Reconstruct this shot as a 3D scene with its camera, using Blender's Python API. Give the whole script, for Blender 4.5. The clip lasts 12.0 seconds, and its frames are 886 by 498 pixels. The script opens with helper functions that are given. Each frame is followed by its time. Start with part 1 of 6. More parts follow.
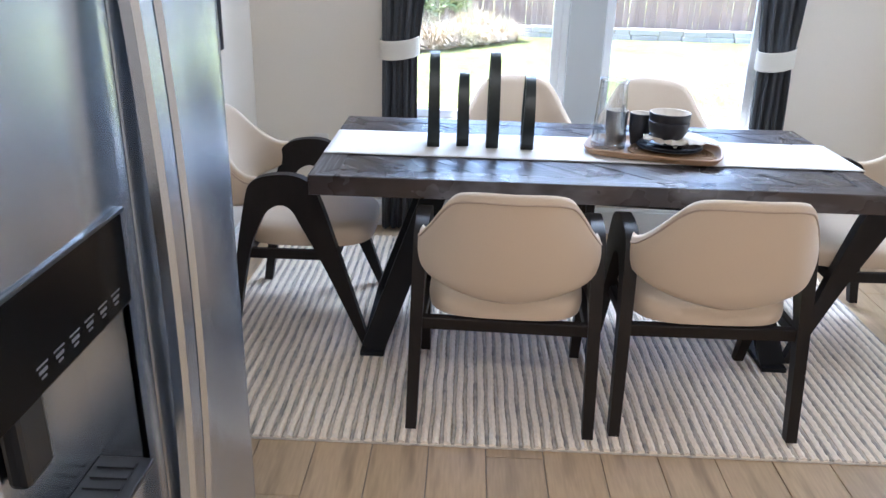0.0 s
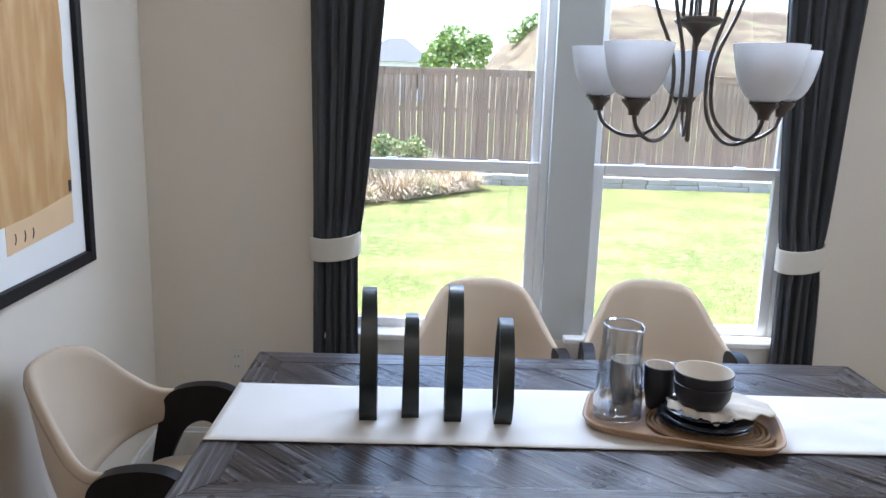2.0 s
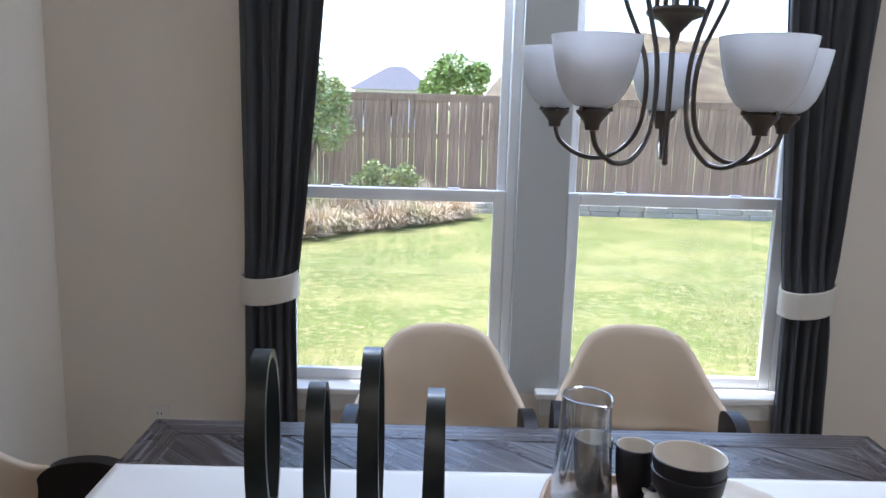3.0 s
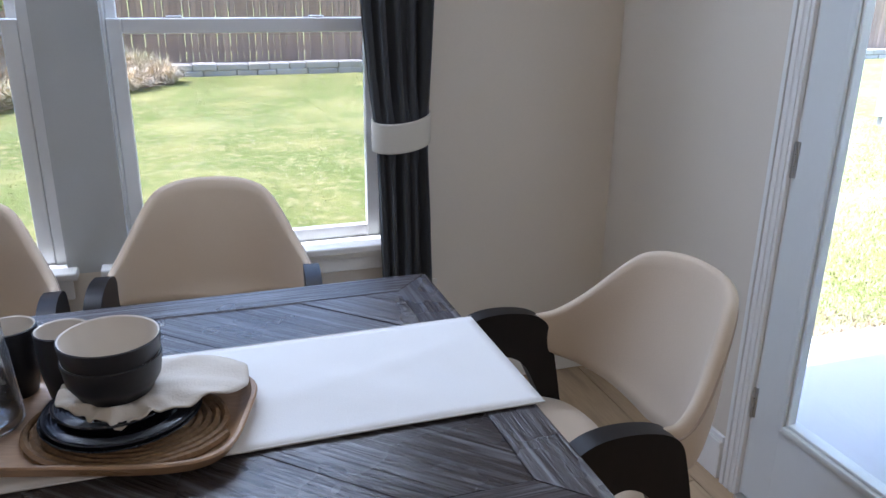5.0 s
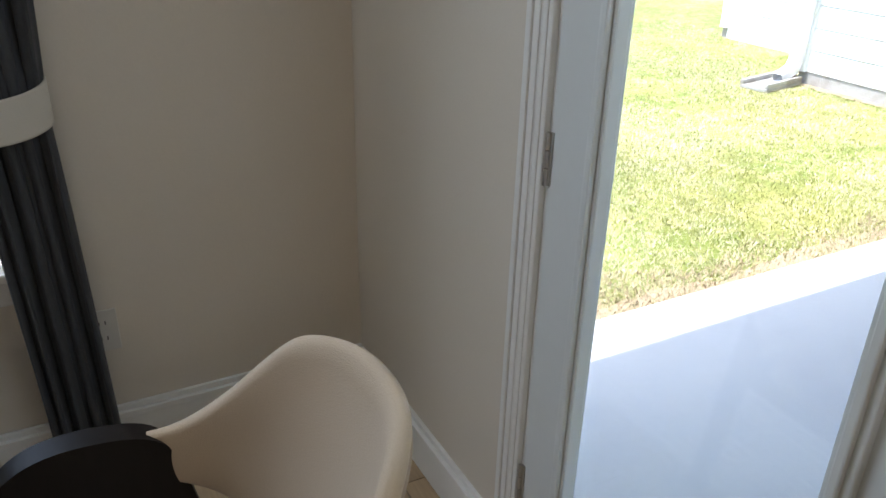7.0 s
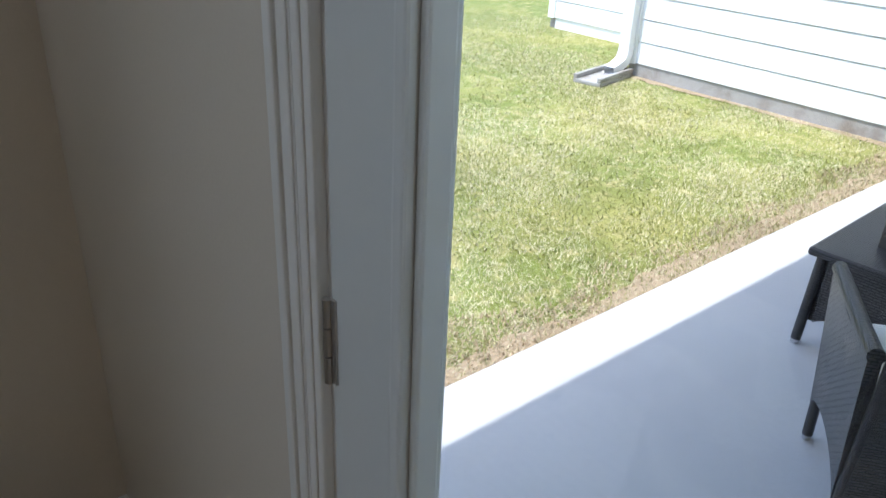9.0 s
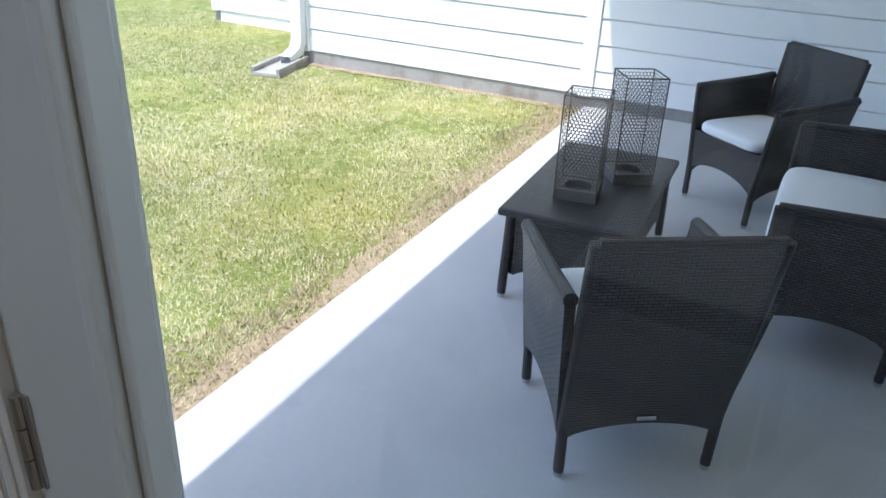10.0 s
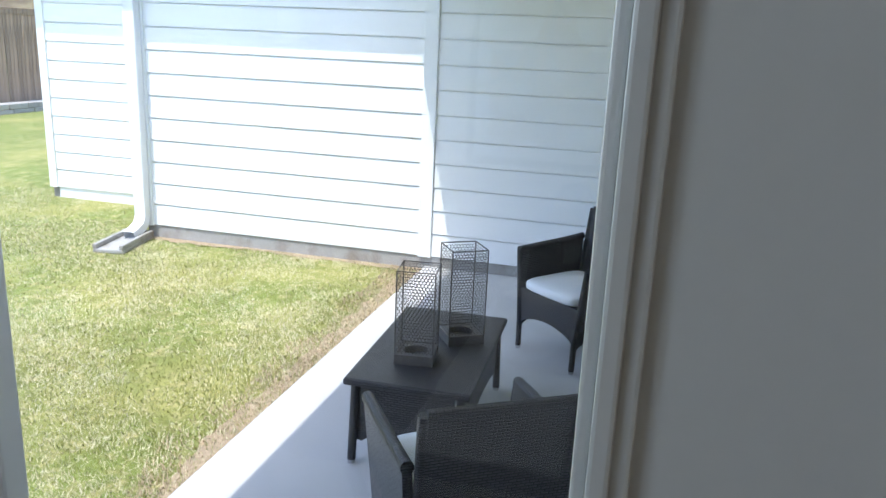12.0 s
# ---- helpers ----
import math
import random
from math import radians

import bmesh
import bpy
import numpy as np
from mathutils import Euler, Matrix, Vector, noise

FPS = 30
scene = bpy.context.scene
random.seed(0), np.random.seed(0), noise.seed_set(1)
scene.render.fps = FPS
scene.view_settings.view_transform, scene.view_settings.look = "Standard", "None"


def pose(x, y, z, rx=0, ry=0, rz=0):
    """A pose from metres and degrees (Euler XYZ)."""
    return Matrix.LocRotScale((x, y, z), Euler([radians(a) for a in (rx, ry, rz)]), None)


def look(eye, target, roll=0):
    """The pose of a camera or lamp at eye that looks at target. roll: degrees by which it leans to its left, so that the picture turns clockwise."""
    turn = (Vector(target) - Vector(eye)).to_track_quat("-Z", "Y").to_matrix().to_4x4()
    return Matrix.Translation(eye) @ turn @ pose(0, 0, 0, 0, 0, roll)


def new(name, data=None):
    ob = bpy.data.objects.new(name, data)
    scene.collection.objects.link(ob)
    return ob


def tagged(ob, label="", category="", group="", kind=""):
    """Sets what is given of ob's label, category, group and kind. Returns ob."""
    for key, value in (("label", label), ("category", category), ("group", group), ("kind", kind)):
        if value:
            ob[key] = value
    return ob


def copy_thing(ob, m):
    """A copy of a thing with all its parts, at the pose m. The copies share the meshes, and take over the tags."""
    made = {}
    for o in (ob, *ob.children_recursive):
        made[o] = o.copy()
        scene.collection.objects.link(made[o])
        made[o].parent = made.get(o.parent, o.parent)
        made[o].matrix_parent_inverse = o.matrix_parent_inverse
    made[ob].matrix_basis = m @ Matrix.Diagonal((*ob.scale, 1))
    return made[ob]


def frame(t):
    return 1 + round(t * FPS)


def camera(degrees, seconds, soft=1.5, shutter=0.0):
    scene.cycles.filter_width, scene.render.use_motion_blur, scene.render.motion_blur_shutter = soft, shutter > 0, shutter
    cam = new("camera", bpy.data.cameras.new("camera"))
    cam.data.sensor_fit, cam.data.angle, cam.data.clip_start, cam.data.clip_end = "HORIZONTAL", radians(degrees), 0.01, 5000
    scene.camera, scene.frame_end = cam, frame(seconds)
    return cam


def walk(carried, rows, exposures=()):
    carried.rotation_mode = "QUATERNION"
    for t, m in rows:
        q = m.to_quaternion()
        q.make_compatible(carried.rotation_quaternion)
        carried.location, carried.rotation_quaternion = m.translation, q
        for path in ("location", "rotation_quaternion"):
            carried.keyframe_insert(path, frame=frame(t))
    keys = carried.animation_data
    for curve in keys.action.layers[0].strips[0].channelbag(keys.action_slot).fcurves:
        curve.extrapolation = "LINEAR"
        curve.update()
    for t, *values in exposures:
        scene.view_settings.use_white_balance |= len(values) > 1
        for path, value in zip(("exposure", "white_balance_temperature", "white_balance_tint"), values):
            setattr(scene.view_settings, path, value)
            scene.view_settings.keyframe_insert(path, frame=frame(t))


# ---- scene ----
cam = camera(59.3, 12.0)
PATH = [
    (0, (0.107, -0.096, 1.473), (0.057, 1.76, 0.73), 1.6),
    (0.5, (0.138, 0.142, 1.508), (0.17, 2.017, 0.811), 1.5),
    (1, (0.16, 0.375, 1.555), (0.213, 2.285, 0.966), 1.6),
    (1.5, (0.118, 0.637, 1.577), (0.165, 2.572, 1.074), 1.8),
    (2, (0.131, 0.84, 1.605), (0.164, 2.795, 1.184), 1.8),
    (2.5, (0.215, 1.06, 1.587), (0.242, 3.028, 1.234), 1.7),
    (2.7, (0.257, 1.138, 1.584), (0.274, 3.109, 1.242), 1.7),
    (4.3, (0.632, 1.500, 1.468), (0.980, 3.393, 0.921), 1.0),
    (4.5, (0.73, 1.498, 1.461), (1.171, 3.359, 0.876), 0.8),
    (5, (0.954, 1.53, 1.43), (1.563, 3.314, 0.76), 0.8),
    (5.5, (1.097, 1.629, 1.403), (1.792, 3.341, 0.636), 0.7),
    (6, (1.288, 1.799, 1.395), (2.066, 3.442, 0.562), 0.8),
    (6.5, (1.483, 1.935, 1.399), (2.334, 3.528, 0.542), 1.0),
    (7, (1.666, 2.062, 1.421), (2.524, 3.645, 0.549), 1.4),
    (7.2, (1.731, 2.14, 1.408), (2.593, 3.719, 0.534), 1.7),
    (8.8, (2.057, 2.496, 1.411), (3.122, 3.936, 0.52), 2.2),
    (9, (2.071, 2.524, 1.403), (3.244, 3.878, 0.513), 2.6),
    (9.5, (2.1, 2.533, 1.399), (3.566, 3.564, 0.513), 2.5),
    (10, (2.101, 2.556, 1.422), (3.718, 3.329, 0.533), 2.6),
    (10.5, (2.06, 2.567, 1.482), (3.737, 3.209, 0.602), 2.7),
    (11, (2.023, 2.561, 1.539), (3.764, 3.129, 0.735), 2.8),
    (11.5, (1.982, 2.542, 1.588), (3.788, 3.07, 0.909), 2.7),
    (12, (1.939, 2.431, 1.6), (3.805, 2.928, 1.079), 2.5),
]
EXPOSURES = [(0, 3.6, 5200, 13), (0.6, 3.6, 5100, 13), (1, 3.4, 5300, 13), (1.5, 3.1, 5400, 13), (2.5, 2.6, 5600, 14), (4.3, 2.25, 5200, 17), (5.5, 2.28, 5700, 14), (6.2, 2.1, 5900, 11), (7, 1.85, 6050, 10), (7.8, 1.45, 6000, 10), (8.8, 1.1, 5850, 10), (12, 1.03, 5850, 10)]
walk(cam, [(t, look(eye, target, roll)) for t, eye, target, roll in PATH], EXPOSURES)

# ---- light ----
SUN = Vector((-0.42, 0.195, 1.0)).normalized()
world = bpy.data.worlds.new("sky")
scene.world = world
world.use_nodes = True
wn = world.node_tree.nodes
sky = wn.new("ShaderNodeTexSky")
sky.sky_type, sky.sun_disc = "NISHITA", False
sky.sun_elevation, sky.sun_rotation = math.asin(SUN.z), math.atan2(SUN.x, SUN.y)
sky.air_density, sky.dust_density = 1.0, 1.5
world.node_tree.links.new(sky.outputs[0], wn["Background"].inputs[0])
wn["Background"].inputs[1].default_value = 0.24
sun = new("sun", bpy.data.lights.new("sun", "SUN"))
sun.data.energy, sun.data.angle, sun.data.color = 2.5, radians(0.5), (1.0, 0.95, 0.86)
sun.matrix_world = look(SUN * 30, (0, 0, 0))


def lamp(x, y, z, power, size):
    ob = new("ceiling_lamp_light", bpy.data.lights.new("ceiling_lamp_light", "AREA"))
    ob.data.shape, ob.data.size, ob.data.energy, ob.data.color = "DISK", size, power, (1.0, 0.88, 0.74)
    ob.matrix_world = pose(x, y, z)
    return ob


KITCHEN_LAMPS = [(0.0, -0.7), (1.0, -0.7), (0.0, -2.1), (1.0, -2.1)]
for lx, ly in KITCHEN_LAMPS:
    lamp(lx, ly, 2.715, 1.9, 0.14)



def sky_strip(x, y, z, wide, high, power, turn, tilt):
    """Added area lamp standing in for skylight, in the upper part of a window or door opening."""
    ob = new("skylight_stand_in", bpy.data.lights.new("skylight_stand_in", "AREA"))
    ob.data.shape, ob.data.size, ob.data.size_y = "RECTANGLE", wide, high
    ob.data.energy, ob.data.color = power, (0.86, 0.93, 1.0)
    ob.matrix_world = pose(x, y, z, 90 - tilt, 0, turn)


sky_strip(0.172, 3.965, 2.26, 0.72, 0.30, 4.1, 180, 25)
sky_strip(1.170, 3.965, 2.26, 0.72, 0.30, 4.1, 180, 25)
sky_strip(2.425, 2.685, 1.81, 0.42, 0.20, 0.8, 90, 28)

# ---- materials ----


def material(name, color, rough=0.6, metal=0.0, grain=0.0, scale=30.0, bump=0.0, stretch=(1, 1, 1), vary=0.0, spread=1.6, big=0.0, sheen=0.0, random_shade=0.0):
    """A surface whose colour varies at two scales, with a fine relief."""
    m = bpy.data.materials.new(name)
    m.use_nodes = True
    t, n, l = m.node_tree, m.node_tree.nodes, m.node_tree.links
    b = n["Principled BSDF"]
    b.inputs["Roughness"].default_value, b.inputs["Metallic"].default_value = rough, metal
    b.inputs["Sheen Weight"].default_value = sheen
    co = n.new("ShaderNodeTexCoord")
    mp = n.new("ShaderNodeMapping")
    mp.inputs["Scale"].default_value = stretch
    l.new(co.outputs["Object"], mp.inputs[0])
    fine = n.new("ShaderNodeTexNoise")
    fine.inputs["Scale"].default_value, fine.inputs["Detail"].default_value = scale, 6
    l.new(mp.outputs[0], fine.inputs["Vector"])
    wide = n.new("ShaderNodeTexNoise")
    wide.inputs["Scale"].default_value, wide.inputs["Detail"].default_value = spread, 3
    l.new(co.outputs["Object"], wide.inputs["Vector"])
    hsv = n.new("ShaderNodeHueSaturation")
    hsv.inputs["Color"].default_value = (*color, 1)
    total = n.new("ShaderNodeMath")
    total.operation = "MULTIPLY_ADD"
    l.new(fine.outputs[0], total.inputs[0])
    total.inputs[1].default_value, total.inputs[2].default_value = grain * 2, 1 - grain - big
    again = n.new("ShaderNodeMath")
    again.operation = "MULTIPLY_ADD"
    l.new(wide.outputs[0], again.inputs[0])
    again.inputs[1].default_value = big * 2
    l.new(total.outputs[0], again.inputs[2])
    last = again
    if random_shade:
        info = n.new("ShaderNodeObjectInfo")
        last = n.new("ShaderNodeMath")
        last.operation = "MULTIPLY_ADD"
        l.new(info.outputs["Random"], last.inputs[0])
        last.inputs[1].default_value = random_shade
        l.new(again.outputs[0], last.inputs[2])
    l.new(last.outputs[0], hsv.inputs["Value"])
    l.new(hsv.outputs[0], b.inputs["Base Color"])
    if bump:
        bp = n.new("ShaderNodeBump")
        bp.inputs["Strength"].default_value, bp.inputs["Distance"].default_value = bump, 0.004
        l.new(fine.outputs[0], bp.inputs["Height"])
        l.new(bp.outputs[0], b.inputs["Normal"])
    if vary:
        rr = n.new("ShaderNodeMath")
        rr.operation = "MULTIPLY_ADD"
        l.new(wide.outputs[0], rr.inputs[0])
        rr.inputs[1].default_value, rr.inputs[2].default_value = vary, rough - vary / 2
        l.new(rr.outputs[0], b.inputs["Roughness"])
    return m


def two_tone(m, color, scale, low=0.45, high=0.6, stretch=(1, 1, 1), detail=4):
    """Mixes patches of a second colour into a material."""
    n, l = m.node_tree.nodes, m.node_tree.links
    b = n["Principled BSDF"]
    before = b.inputs["Base Color"].links[0].from_socket
    co, mp, no = n.new("ShaderNodeTexCoord"), n.new("ShaderNodeMapping"), n.new("ShaderNodeTexNoise")
    mp.inputs["Scale"].default_value = stretch
    no.inputs["Scale"].default_value, no.inputs["Detail"].default_value = scale, detail
    ramp, mix = n.new("ShaderNodeValToRGB"), n.new("ShaderNodeMix")
    mix.data_type = "RGBA"
    ramp.color_ramp.elements[0].position, ramp.color_ramp.elements[1].position = low, high
    l.new(co.outputs["Object"], mp.inputs[0])
    l.new(mp.outputs[0], no.inputs["Vector"])
    l.new(no.outputs[0], ramp.inputs[0])
    l.new(ramp.outputs[0], mix.inputs["Factor"])
    l.new(before, mix.inputs[6])
    mix.inputs[7].default_value = (*color, 1)
    l.new(mix.outputs[2], b.inputs["Base Color"])
    return m


def glass_pane(name, tint=(1, 1, 1), gloss=0.035, edge=0.0):
    """Thin clear glass: it lets light straight through, with a faint mirror sheen that grows towards grazing views."""
    m = bpy.data.materials.new(name)
    m.use_nodes = True
    n, l = m.node_tree.nodes, m.node_tree.links
    n.remove(n["Principled BSDF"])
    tr, gl, mx = n.new("ShaderNodeBsdfTransparent"), n.new("ShaderNodeBsdfGlossy"), n.new("ShaderNodeMixShader")
    tr.inputs[0].default_value = (*tint, 1)
    gl.inputs["Roughness"].default_value = 0.02
    mx.inputs[0].default_value = gloss
    if edge:
        lw, ma = n.new("ShaderNodeLayerWeight"), n.new("ShaderNodeMath")
        lw.inputs[0].default_value = 0.35
        ma.operation = "MULTIPLY_ADD"
        ma.inputs[1].default_value, ma.inputs[2].default_value = edge, gloss
        l.new(lw.outputs["Facing"], ma.inputs[0])
        l.new(ma.outputs[0], mx.inputs[0])
    l.new(tr.outputs[0], mx.inputs[1])
    l.new(gl.outputs[0], mx.inputs[2])
    l.new(mx.outputs[0], n["Material Output"].inputs[0])
    return m


def woven(name, color, dark, size, rough=0.5):
    """Strands crossing over and under each other."""
    m = material(name, color, rough, grain=0.2, scale=60)
    n, l = m.node_tree.nodes, m.node_tree.links
    b = n["Principled BSDF"]
    uv, br = n.new("ShaderNodeUVMap"), n.new("ShaderNodeTexBrick")
    br.inputs["Scale"].default_value = 1.0 / size
    br.inputs["Mortar Size"].default_value, br.inputs["Mortar Smooth"].default_value = 0.16, 0.8
    br.inputs["Brick Width"].default_value, br.inputs["Row Height"].default_value = 1.6, 0.6
    br.inputs["Color1"].default_value, br.inputs["Color2"].default_value, br.inputs["Mortar"].default_value = (*color, 1), (*[c * 1.5 for c in color], 1), (*dark, 1)
    l.new(uv.outputs[0], br.inputs["Vector"])
    l.new(br.outputs["Color"], b.inputs["Base Color"])
    bp = n.new("ShaderNodeBump")
    bp.invert = True
    bp.inputs["Strength"].default_value, bp.inputs["Distance"].default_value = 0.9, 0.004
    l.new(br.outputs["Fac"], bp.inputs["Height"])
    l.new(bp.outputs[0], b.inputs["Normal"])
    return m


WALL = material("wall_paint", (0.705, 0.642, 0.55), 0.75, grain=0.03, scale=180, bump=0.12, big=0.03)
# Darker, bluer grey: the post's backlit shade is put into its colour.
MULLION_SHADED = material("backlit_post_grey", (0.50, 0.52, 0.52), 0.6, grain=0.03, scale=150, bump=0.1, big=0.03)
TRIM = material("white_trim_paint", (0.80, 0.79, 0.76), 0.4, grain=0.02, scale=60, big=0.03)
CEIL = material("ceiling_paint", (0.8, 0.79, 0.76), 0.9, grain=0.04, scale=120, bump=0.2)
DOORPAINT = material("door_paint", (0.68, 0.70, 0.69), 0.38, grain=0.02, scale=60, big=0.03)
PLANK = two_tone(material("wood_look_tile", (0.37, 0.27, 0.165), 0.42, grain=0.26, scale=14, stretch=(9, 0.8, 1), bump=0.05, big=0.14, spread=2, random_shade=0.24), (0.22, 0.16, 0.10), 3, 0.50, 0.75, (6, 0.7, 1))
GROUT = material("grout", (0.22, 0.19, 0.16), 0.9, grain=0.1, scale=100)
BLACKWOOD = material("black_stained_wood", (0.010, 0.0075, 0.0065), 0.46, grain=0.35, scale=30, stretch=(2, 2, 0.4), bump=0.08, vary=0.15)
TABLEWOOD = two_tone(material("dark_weathered_table_wood", (0.026, 0.020, 0.019), 0.29, grain=0.75, scale=14, stretch=(0.5, 13, 1), bump=0.8, big=0.25, spread=6, vary=0.3, random_shade=0.6), (0.125, 0.122, 0.128), 7, 0.51, 0.66, (0.5, 13, 1), 9)
METALBLACK = material("black_powder_coat", (0.006, 0.0066, 0.0085), 0.5, grain=0.1, scale=200)
FABRIC = material("cream_upholstery", (0.52, 0.416, 0.304), 0.85, grain=0.07, scale=420, bump=0.25, big=0.04, sheen=0.15)
for dark_surface in (BLACKWOOD, METALBLACK):
    dark_surface.node_tree.nodes["Principled BSDF"].inputs["Specular IOR Level"].default_value = 0.24
PIPING = material("piping_cord", (0.36, 0.285, 0.22), 0.9, grain=0.1, scale=300)
RUNNER = material("white_linen", (0.72, 0.70, 0.67), 0.9, grain=0.04, scale=500, bump=0.25, big=0.03)
NAPKIN = material("natural_napkin", (0.60, 0.54, 0.46), 0.9, grain=0.06, scale=300, bump=0.3)
CURTAIN = material("charcoal_curtain", (0.050, 0.053, 0.058), 0.9, grain=0.15, scale=300, stretch=(1, 1, 0.15), bump=0.25, big=0.12, sheen=0.06)
TIE = material("cream_tieback", (0.60, 0.565, 0.49), 0.85, grain=0.05, scale=300, bump=0.2)
ROPE_LIGHT = material("cream_rug_rope", (0.87, 0.77, 0.64), 0.95, grain=0.2, scale=90, stretch=(1, 0.6, 1), bump=0.9, big=0.06, spread=4)
ROPE_DARK = two_tone(material("grey_rug_rope", (0.52, 0.46, 0.385), 0.95, grain=0.25, scale=90, bump=0.9, big=0.1, spread=5), (0.31, 0.285, 0.26), 14, 0.5, 0.65)
STEEL = material("brushed_steel", (0.53, 0.565, 0.615), 0.24, 1.0, grain=0.05, scale=60, stretch=(1, 1, 30), bump=0.03)
STEEL.node_tree.nodes["Principled BSDF"].inputs["Anisotropic"].default_value = 0.65
STEEL.node_tree.nodes["Principled BSDF"].inputs["Anisotropic Rotation"].default_value = 0.25
CHROME = material("polished_steel", (0.62, 0.62, 0.62), 0.16, 1.0, grain=0.02)
GASKET = material("black_plastic", (0.012, 0.012, 0.013), 0.35, grain=0.1, scale=100)
PANEL = material("black_glass_panel", (0.002, 0.002, 0.0022), 0.22, grain=0.05)
PANEL.node_tree.nodes["Principled BSDF"].inputs["Specular IOR Level"].default_value = 0.12
GREYLINE = material("grey_print", (0.10, 0.10, 0.10), 0.5, grain=0.02)
BRONZE = material("dark_bronze", (0.10, 0.085, 0.075), 0.36, 0.9, grain=0.15, scale=60)
HINGE = material("satin_nickel", (0.55, 0.54, 0.52), 0.35, 0.95, grain=0.08, scale=80)
CERAMIC = material("matte_black_stoneware", (0.018, 0.018, 0.021), 0.42, grain=0.2, scale=120, bump=0.05)
GLAZE = material("dark_blue_black_glaze", (0.012, 0.013, 0.018), 0.2, grain=0.2, scale=60)
CREAMGLAZE = material("cream_glaze", (0.62, 0.56, 0.48), 0.3, grain=0.04, scale=50)
TRAYWOOD = material("acacia_tray_wood", (0.36, 0.225, 0.125), 0.42, grain=0.3, scale=26, stretch=(1.2, 9, 1), bump=0.06, big=0.1, spread=6)
SEAGRASS = material("woven_seagrass", (0.19, 0.11, 0.05), 0.8, grain=0.5, scale=110, bump=0.9)
DECOR = material("black_green_patina", (0.016, 0.021, 0.02), 0.36, 0.3, grain=0.4, scale=40, bump=0.1, big=0.15, spread=12)
CLEAR = glass_pane("clear_jug_glass", (0.955, 0.97, 0.98), 0.06, 0.75)
RIMGLASS = glass_pane("thick_rim_glass", (0.93, 0.95, 0.97), 0.35, 0.5)
CLEARBASE = glass_pane("clear_jug_base", (0.97, 0.98, 0.99), 0.05, 0.4)
PANE = glass_pane("door_glass")
# Grey tint added so the garden and daylight come through dimmer.
DIM_PANE = glass_pane("dimmed_window_glass", (0.705, 0.695, 0.685))
FROST = material("frosted_shade_glass", (0.82, 0.83, 0.85), 0.5, grain=0.08, scale=20, big=0.06, spread=14)
FROST.node_tree.nodes["Principled BSDF"].inputs["Transmission Weight"].default_value = 0.45
MATBOARD = material("white_mat_board", (0.80, 0.79, 0.77), 0.8, grain=0.02, scale=200)
OCHRE = two_tone(material("ochre_paint_wash", (0.47, 0.27, 0.10), 0.7, grain=0.12, scale=6, stretch=(1, 3, 0.8), big=0.12, spread=5), (0.58, 0.38, 0.18), 4, 0.45, 0.7, (1, 5, 1))
SAND = material("pale_ochre_wash", (0.68, 0.48, 0.28), 0.7, grain=0.1, scale=8, big=0.1, spread=6)
INK = material("ink_line", (0.05, 0.04, 0.04), 0.7, grain=0.1)
PLASTIC = material("white_outlet_plastic", (0.66, 0.63, 0.58), 0.35, grain=0.01)
SIDING = material("white_fibre_cement_siding", (0.84, 0.85, 0.84), 0.65, grain=0.03, scale=40, stretch=(1, 0.3, 6), bump=0.12, big=0.03, random_shade=0.03)
CONCRETE = two_tone(material("grey_concrete", (0.50, 0.50, 0.49), 0.8, grain=0.08, scale=50, bump=0.15, big=0.06), (0.45, 0.45, 0.45), 3, 0.5, 0.8)
FOUNDATION = two_tone(material("rough_foundation", (0.36, 0.35, 0.33), 0.9, grain=0.15, scale=30, bump=0.5, big=0.1), (0.24, 0.21, 0.18), 5, 0.5, 0.7)
LAWN = two_tone(two_tone(two_tone(material("lawn_soil_and_thatch", (0.165, 0.20, 0.036), 0.9, grain=0.4, scale=70, bump=0.9, big=0.2, spread=0.9), (0.32, 0.30, 0.09), 1.1, 0.44, 0.70), (0.40, 0.35, 0.15), 11, 0.50, 0.72), (0.15, 0.16, 0.045), 45, 0.54, 0.70)
BLADE = material("grass_blade", (0.205, 0.215, 0.046), 0.6, grain=0.3, scale=3, big=0.3, spread=1.1)
STRAW = material("dry_straw_blade", (0.60, 0.55, 0.36), 0.75, grain=0.25, scale=4, big=0.2, spread=2)
SOIL = two_tone(material("bare_soil", (0.38, 0.29, 0.19), 0.95, grain=0.3, scale=60, bump=0.6, big=0.15, spread=4), (0.25, 0.20, 0.12), 20, 0.5, 0.65)
DEADGRASS = material("dead_grass_blade", (0.40, 0.31, 0.20), 0.8, grain=0.3, scale=4, big=0.2, spread=2)
PICKET = two_tone(material("cedar_picket", (0.31, 0.21, 0.14), 0.8, grain=0.3, scale=20, stretch=(8, 8, 0.7), bump=0.3, big=0.15, spread=2, random_shade=0.45), (0.15, 0.105, 0.075), 3, 0.48, 0.7, (6, 6, 0.5))
STONE = material("ledge_stone", (0.36, 0.33, 0.29), 0.9, grain=0.3, scale=22, bump=0.6, big=0.2, spread=3, random_shade=0.3)
DIRT = two_tone(two_tone(material("bare_dirt_mound", (0.205, 0.162, 0.085), 0.95, grain=0.4, scale=2.2, bump=1.0, big=0.2, spread=0.12), (0.125, 0.09, 0.048), 0.5, 0.42, 0.58, (1, 1, 2.5), 8), (0.20, 0.24, 0.08), 0.28, 0.6, 0.72)
LEAF = material("green_leaf", (0.29, 0.39, 0.11), 0.5, grain=0.3, scale=3, big=0.3, spread=2)
LEAF2 = material("pale_green_leaf", (0.42, 0.47, 0.20), 0.5, grain=0.3, scale=3, big=0.3, spread=2)
